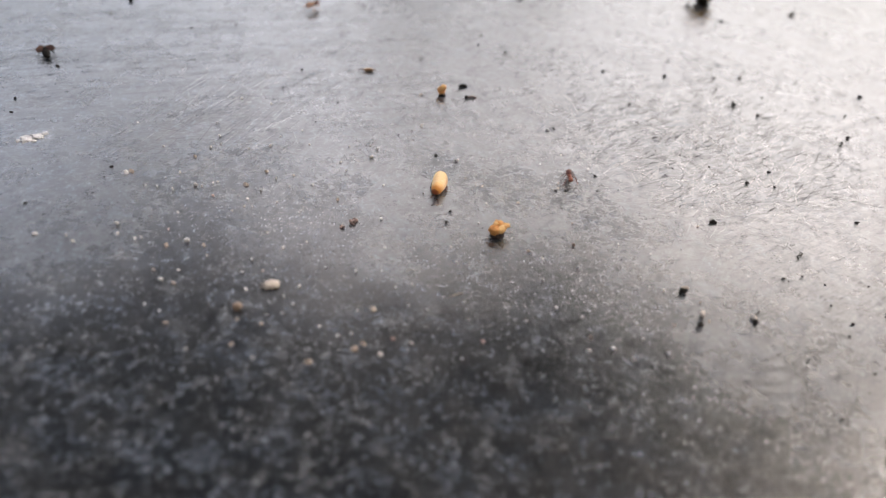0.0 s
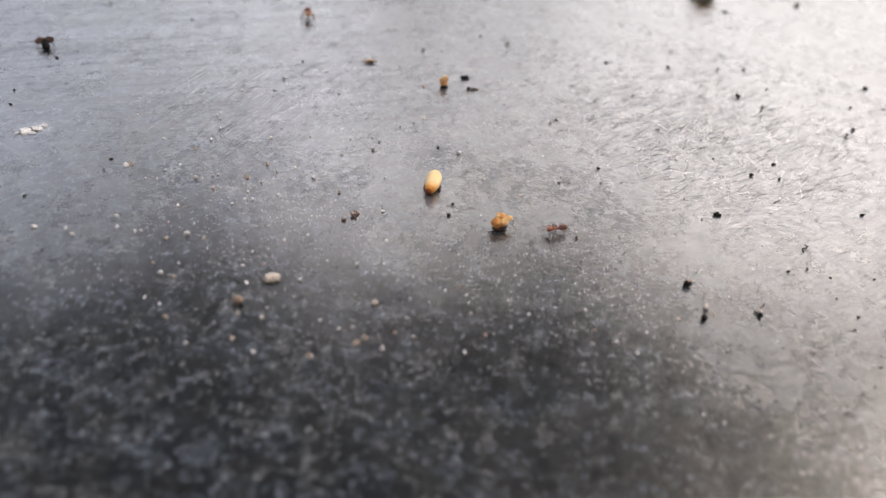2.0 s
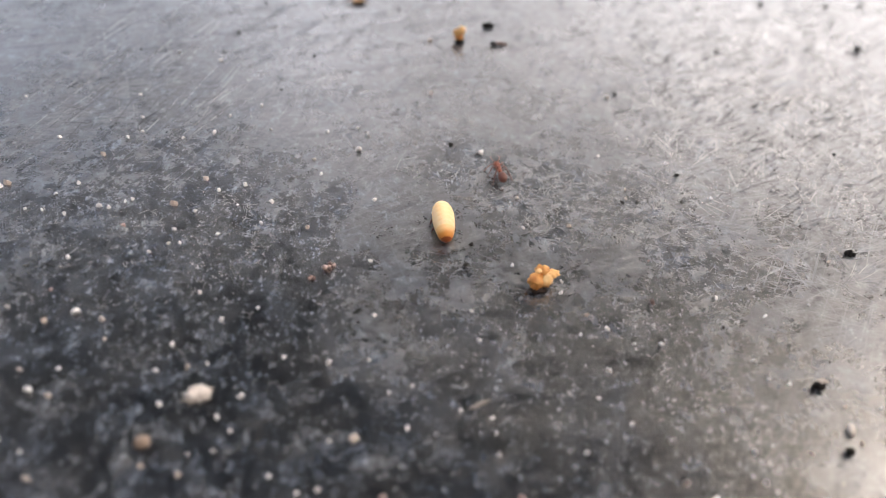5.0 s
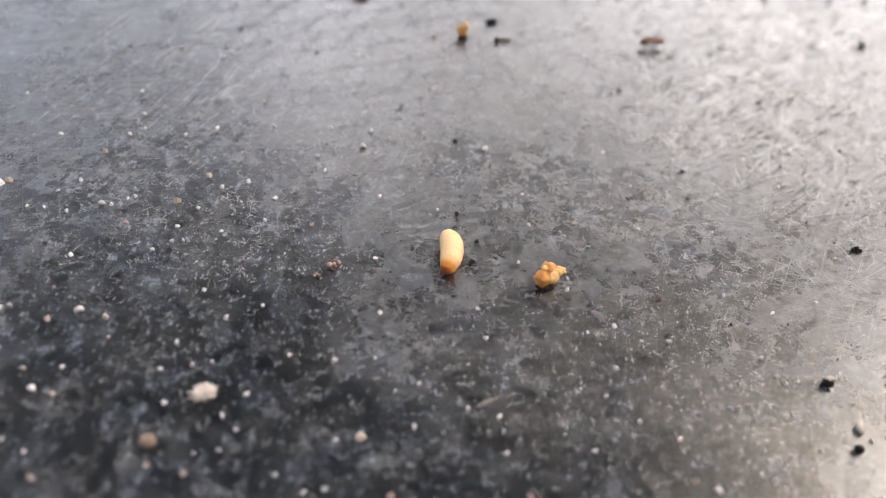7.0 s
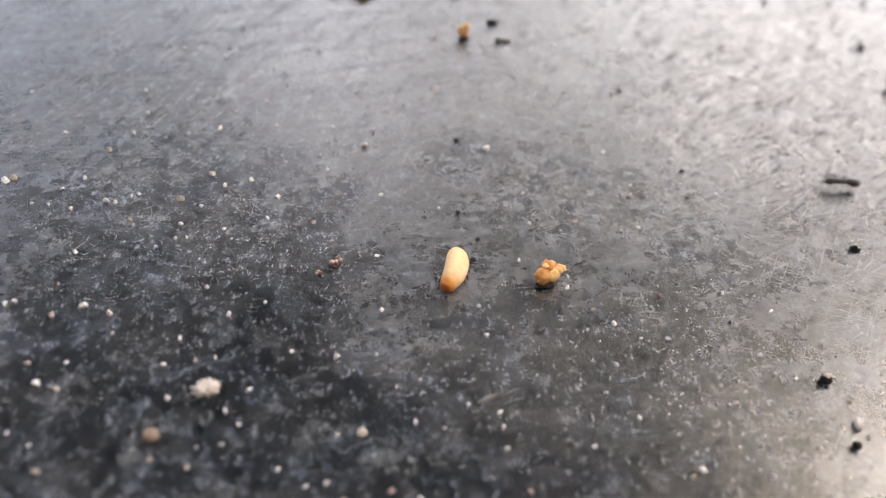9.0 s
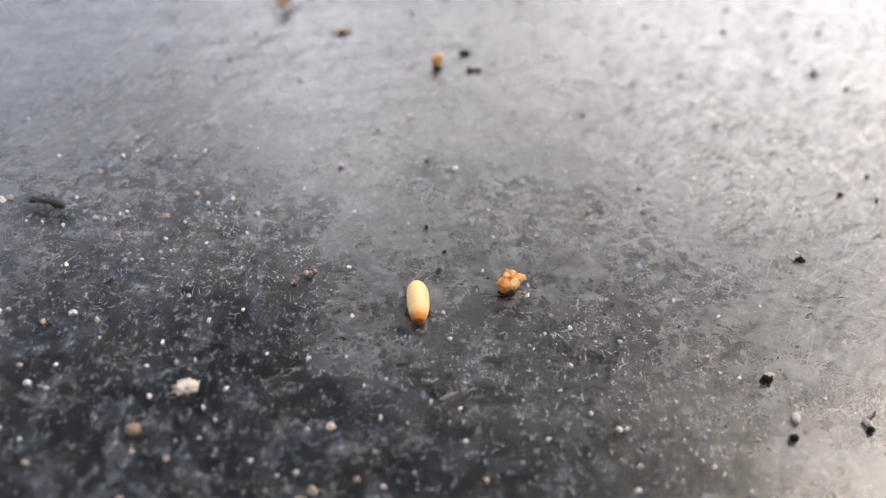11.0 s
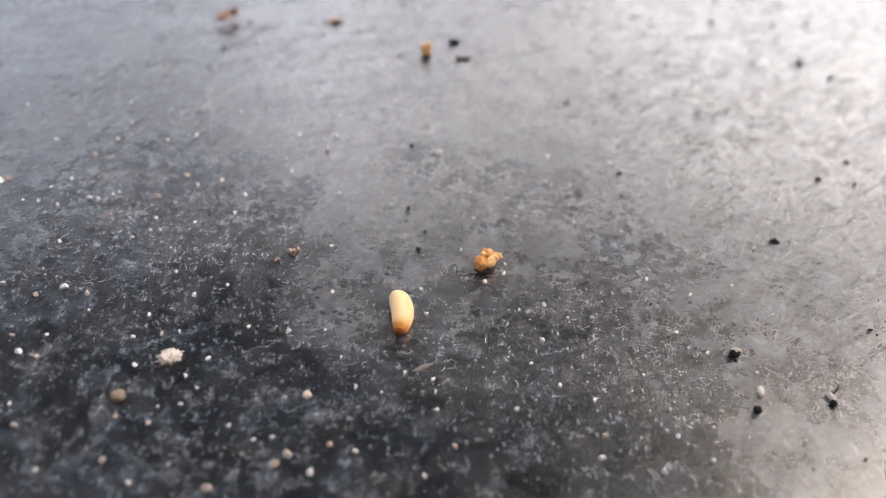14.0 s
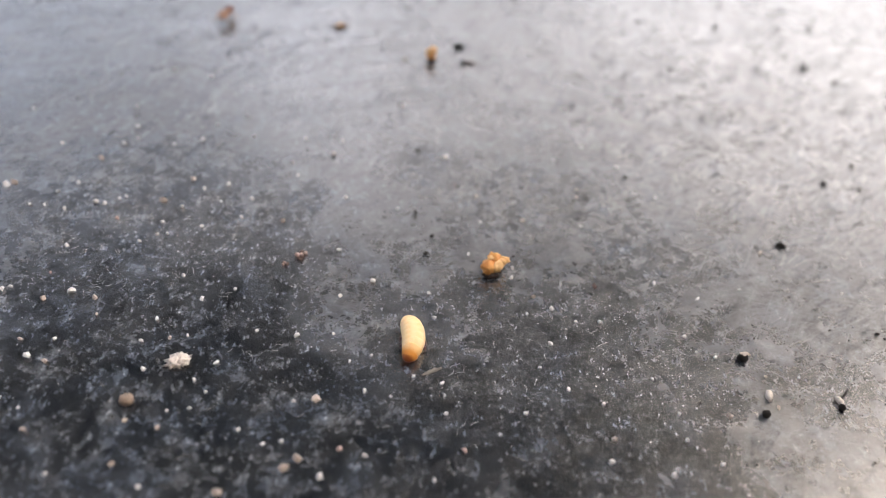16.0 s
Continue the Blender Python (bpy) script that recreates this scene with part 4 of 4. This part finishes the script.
# ---- hairline marks: straight scratches, curled residue hairs ----
def mark_material(name, shade, cover, metal=0.0, rough=0.9):
    """A faint rubbed line: a thin veil of pale dust in the mark."""
    s = Shader(name)
    c = s.mix(s.noise(1.3, 4, 0.6), tuple(v * 0.7 for v in shade), shade)
    s.set(Base_Color=c, Roughness=rough, Metallic=metal, Specular_IOR_Level=0.05, Alpha=s.step(s.noise(0.35, 3, 0.6), 0.35, 0.65, cover * 0.4, cover))
    return s.m


def ribbon(verts, faces, pts, width, lift):
    """A thin strip along points in mm, tapered to both ends."""
    k, n = len(verts), len(pts) - 1
    for i, p in enumerate(pts):
        d = (pts[min(i + 1, n)] - pts[max(i - 1, 0)]).normalized()
        w = width * (0.25 + 0.75 * math.sin(math.pi * (i + 0.5) / (n + 1)))
        for side in (-0.5, 0.5):
            verts.append(((p.x - d.y * w * side) * 0.001, (p.y + d.x * w * side) * 0.001, lift * 0.001))
    faces += [(k + 2 * i, k + 2 * i + 1, k + 2 * i + 3, k + 2 * i + 2) for i in range(n)]


def build_marks(name, label, material, zones, seed):
    """zones: x, y, two radii in mm, count, bearings in degrees, length, width, curl in degrees a step."""
    rng = random.Random(seed)
    verts, faces = [], []
    for x, y, rx, ry, count, bearings, length, width, curl in zones:
        for _ in range(count):
            a, q = rng.uniform(0, 6.283), rng.random() ** 0.6
            at = Vector((x + rx * q * math.cos(a), y + ry * q * math.sin(a)))
            way = radians(bearings[rng.randrange(len(bearings))] + rng.gauss(0, 5)) if bearings else rng.uniform(0, 6.283)
            run, bend = length * rng.uniform(0.35, 1.25), 0.0
            pts = [at]
            for _ in range(8):
                bend = bend * 0.6 + rng.gauss(0, curl)
                way += radians(bend)
                pts.append(pts[-1] + Vector((math.cos(way), math.sin(way))) * run / 8)
            ribbon(verts, faces, pts, width * rng.uniform(0.5, 1.3), 0.004 + 0.004 * rng.random())
    me = bpy.data.meshes.new(name)
    me.from_pydata(verts, [], faces)
    me.materials.append(material)
    tagged(new(name, me), label, "marks", kind="stuff")


build_marks("scratches", "pale straight hairline scratches rubbed into the sheet", mark_material("pale_scratch", (0.90, 0.89, 0.88), 0.38, 0.8, 0.30), [
    (39, 7, 18, 15, 380, (35, 52, 120, 150, 75, 95), 9.0, 0.075, 0.5),
    (44, 8, 26, 22, 330, (40, 60, 130), 4.0, 0.050, 0.8),
    (-20, 6, 9, 11, 34, (60, 66, 72), 14.0, 0.12, 0.3),
    (-18, 8, 16, 13, 90, (55, 66, 110, 140, 15), 5.0, 0.045, 0.8),
    (14, 8, 22, 14, 160, (50, 80, 130, 20), 3.0, 0.045, 1.0),
], 31)
build_marks("scuffs", "short dark scuff strokes worn into the hazy sheet", mark_material("dark_scuff", (0.05, 0.05, 0.05), 0.40), [
    (43, 11, 21, 17, 460, (37, 30, 48), 2.6, 0.20, 2.5),
    (42, 9, 20, 16, 200, (35, 52, 30, 120, 150), 7.0, 0.085, 0.5),
    (-19, 6, 9, 11, 24, (60, 66, 72), 12.0, 0.10, 0.3),
    (40, 3, 12, 10, 140, (37, 120, 20), 1.4, 0.12, 3.0),
    (38, 28, 26, 14, 70, (25, 40), 3.2, 0.22, 2.5),
    (-30, 24, 26, 14, 90, (8, 14, 22), 4.0, 0.16, 1.5),
    (-18, 7, 12, 11, 110, (60, 66, 72, 15), 2.2, 0.10, 1.5),
    (8, 14, 18, 10, 110, (15, 50, 110), 1.2, 0.11, 4.0),
], 41)
build_marks("residue_hairs", "curled grey hairs of dried residue on the sheet", mark_material("grey_residue", (0.55, 0.55, 0.53), 0.46), [
    (17.5, -5.0, 6.0, 5.0, 620, (), 2.0, 0.042, 9),
    (24.0, -5.5, 4.5, 3.5, 300, (), 1.7, 0.042, 9),
    (10.5, -2.0, 3.5, 4.0, 180, (), 1.5, 0.036, 9),
    (-7, -10.5, 6.5, 5.0, 460, (), 0.9, 0.044, 9),
    (-16, -12, 10.0, 7.0, 560, (), 0.9, 0.044, 9),
    (2.0, -24, 18.0, 9.0, 420, (), 0.9, 0.034, 8),
    (26, -14, 10.0, 8.0, 260, (), 1.3, 0.034, 8),
], 37)


# ---- all that moves ----
def stride(legs, seconds, speed_at):
    """Tripod gait: three legs swing forward while the other three push back."""
    for leg, side, n, k, y0, high in legs:
        rows, phase = [], 0.0 if (n % 2 == 0) == (side > 0) else math.pi
        t = 0.0
        while t < seconds + 0.01:
            v = speed_at(t)
            phase += min(v, 1.0) * 1.25
            swing = 16 * math.sin(phase) * (1.0 if v > 0.05 else 0.4)
            lift = max(0.0, math.cos(phase)) * 5 * min(1.0, v * 2)
            rows.append((t, pose(side * 0.00010 * k, y0 * k * 0.001, (high - 0.05) * 0.001, 0, -side * lift, side * swing)))
            t += 0.1
        walk(leg, rows)


def pace(rows):
    """How fast a path is walked at a time: 1 is a run."""
    def at(t):
        for a, b in zip(rows, rows[1:]):
            if a[0] <= t <= b[0]:
                return math.hypot(b[1] - a[1], b[2] - a[2]) / max(0.01, b[0] - a[0]) / 14.0
        return 0.0
    return at


def motions():
    # seconds, x, y in mm, turn, bend in degrees
    crawl = [
        (0, 8, -5.63, -9.7, 15),
        (0.5, 7.63, -6.18, -10.2, 14),
        (1, 7.4, -6.31, -11.1, 12),
        (1.5, 7.13, -6.92, -12.7, 14),
        (2, 7.07, -7.17, -11, 10),
        (2.5, 6.92, -7.38, -2.2, 0),
        (3, 6.9, -7.38, -0.2, 0),
        (3.5, 6.98, -8.31, 2.1, 0),
        (4, 6.97, -8.84, 2.2, 0),
        (4.2, 7.02, -7.86, 3, 0),
        (6.3, 7.17, -11.5, 10.2, -4),
        (6.5, 7.14, -11.83, 8.5, 6),
        (7, 7.16, -12.23, -0.2, 28),
        (7.5, 7.51, -12.72, -4.7, 25),
        (8, 7.44, -13.4, 3.9, 6),
        (8.5, 7.64, -14, 1.2, 2),
        (9, 7.37, -14.26, -11.9, 28),
        (9.5, 7.71, -14.89, -16.2, 32),
        (9.7, 6.79, -15.38, -12.5, 20),
        (11.8, 7.45, -17.29, 5.5, 2),
        (12, 7.26, -17.52, 4.8, 20),
        (12.3, 7.46, -17.78, 8.2, 4),
        (12.5, 7.34, -18.75, 4.8, 2),
        (13, 7.6, -18.89, 10.1, 6),
        (13.3, 7.64, -18.96, 14.6, 2),
        (13.6, 7.83, -19.68, 15, 6),
        (14, 7.71, -20.2, 8.2, 24),
        (14.3, 7.73, -20.36, 4.6, 6),
        (14.5, 8.17, -20.89, -1, 32),
        (15, 7.94, -21.37, 15.4, 6),
        (15.3, 8.04, -21.7, 16.4, 2),
        (15.6, 8.36, -22.13, 11, 12),
        (15.8, 7.99, -22.25, 5.9, 24),
        (16, 7.98, -22.4, 4, 30),
    ]
    walk(grub, [(t, pose(x * 0.001, (y + 0.25) * 0.001, 0, 0, 0, turn)) for t, x, y, turn, bend in crawl])
    for i, ring in enumerate(grub_rings):
        walk(ring, [(t, ring_pose(i, bend)) for t, x, y, turn, bend in crawl])
    # seconds, x, y in mm, turn in degrees
    red = [
        (0, 23.79, -1.29, -180),
        (0.3, 24.8, -4.07, -178),
        (0.6, 25.03, -7.32, -172),
        (0.9, 24.85, -9.14, -168),
        (1.2, 24.52, -10.08, -195),
        (1.5, 24.25, -11.41, -210),
        (1.7, 23.1, -12.54, -236),
        (1.9, 21.4, -13.3, -239),
        (2.1, 19.72, -14.6, -262),
        (2.3, 19.12, -13.67, -275),
        (2.5, 18.03, -14.65, -285),
        (2.7, 17.3, -14.11, -300),
        (2.9, 17.7, -14.36, -330),
        (3, 17.46, -13.33, -345),
        (3.1, 17.24, -12.69, -348),
        (3.2, 16.94, -10.95, -337),
        (3.3, 16.23, -10.23, -316),
        (3.4, 15.34, -9.28, -316),
        (3.5, 14.18, -8.1, -313),
        (3.6, 12.99, -7.13, -300),
        (3.7, 11.62, -6.63, -290),
        (3.8, 10.56, -6.76, -275),
        (4, 10.15, -7.33, -268),
        (4.2, 10.04, -6.94, -268),
        (4.6, 10.4, -5.5, -300),
        (5, 11.8, -2, -345),
        (5.6, 14.6, 6.5, -375),
        (6, 16.9, 12.4, -385),
        (6.3, 19.11, 16.05, -400),
        (6.5, 21.53, 17.4, -424),
        (6.8, 25.04, 18.89, -432),
        (7.1, 29.32, 19.91, -445),
        (7.4, 33.4, 19.67, -458),
        (7.7, 37.51, 18.81, -458),
        (8, 41.48, 18.57, -461),
        (8.3, 44.4, 17.51, -468),
        (8.6, 48.21, 16.44, -464),
        (8.8, 50.33, 16.03, -461),
        (9.3, 56, 15.4, -461),
        (10.5, 72, 17, -455),
        (16, 75, 17.5, -455),
    ]
    black = [
        (0, 95, 6, 90),
        (8.2, 95, 6, 90),
        (8.6, 68, 2.5, 92),
        (9, 41.07, -0.69, 90),
        (9.2, 27.43, -0.74, 96),
        (9.3, 21.43, -2.75, 107),
        (9.4, 18.73, -3.34, 92),
        (9.5, 13.95, -3, 125),
        (9.7, 12.94, -7.37, 167),
        (10, 9.5, -12.5, 130),
        (10.4, 0, -14, 85),
        (10.9, -18, -9, 80),
        (11.5, -52, -4, 85),
        (12, -75, -2, 85),
        (16, -80, -2, 85),
    ]
    amber = [
        (0, -12, 45.85, 150),
        (0.5, -12.6, 46.24, 165),
        (1, -12.77, 44.96, 180),
        (1.5, -12.63, 40.75, 185),
        (2, -12.2, 38.63, 190),
        (2.2, -11.34, 38.41, 192),
        (2.7, -10.42, 36, 190),
        (3, -10.29, 36.51, 188),
        (3.2, -10.39, 36.44, 188),
        (3.5, -10, 33.82, 190),
        (6.5, -9.8, 33.5, 190),
        (10, -9, 31.5, 175),
        (12, -8.09, 27.24, 150),
        (12.5, -7.65, 28.3, 125),
        (12.8, -9.44, 28.31, 115),
        (13, -10.51, 27.51, 130),
        (13.2, -11.32, 24.7, 140),
        (13.5, -12.81, 23.65, 130),
        (14, -13.4, 22.88, 150),
        (14.5, -13.83, 24.14, 165),
        (15, -14.19, 24.7, 165),
        (16, -14.38, 24.1, 170),
    ]
    speck = [
        (0, 24, -31, 28),
        (10.5, 22, -28, 28),
        (12, 18.5, -23.4, 28),
        (12.8, 16.47, -20.65, 28),
        (13, 15.32, -18.53, 54),
        (13.2, 14.53, -19.25, 46),
        (13.5, 14.1, -17.34, 5),
        (14, 14.24, -15.68, 10),
        (14.3, 13.86, -16.01, 115),
        (14.6, 12.31, -16.58, 98),
        (15, 10.08, -16.55, 89),
        (15.3, 8.34, -16.54, 90),
        (15.6, 6.65, -16.53, 84),
        (15.8, 5.84, -16.27, 73),
        (16, 4.8, -15.96, 74),
    ]
    for ob, rows in ((red_ant, red), (black_ant, black), (amber_ant, amber), (mite, speck)):
        walk(ob, [(t, pose(x * 0.001, y * 0.001, 0, 0, 0, turn)) for t, x, y, turn in rows])
    stride(red_legs, 16.0, pace(red))
    stride(black_legs, 16.0, pace(black))
    stride(amber_legs, 16.0, pace(amber))


motions()
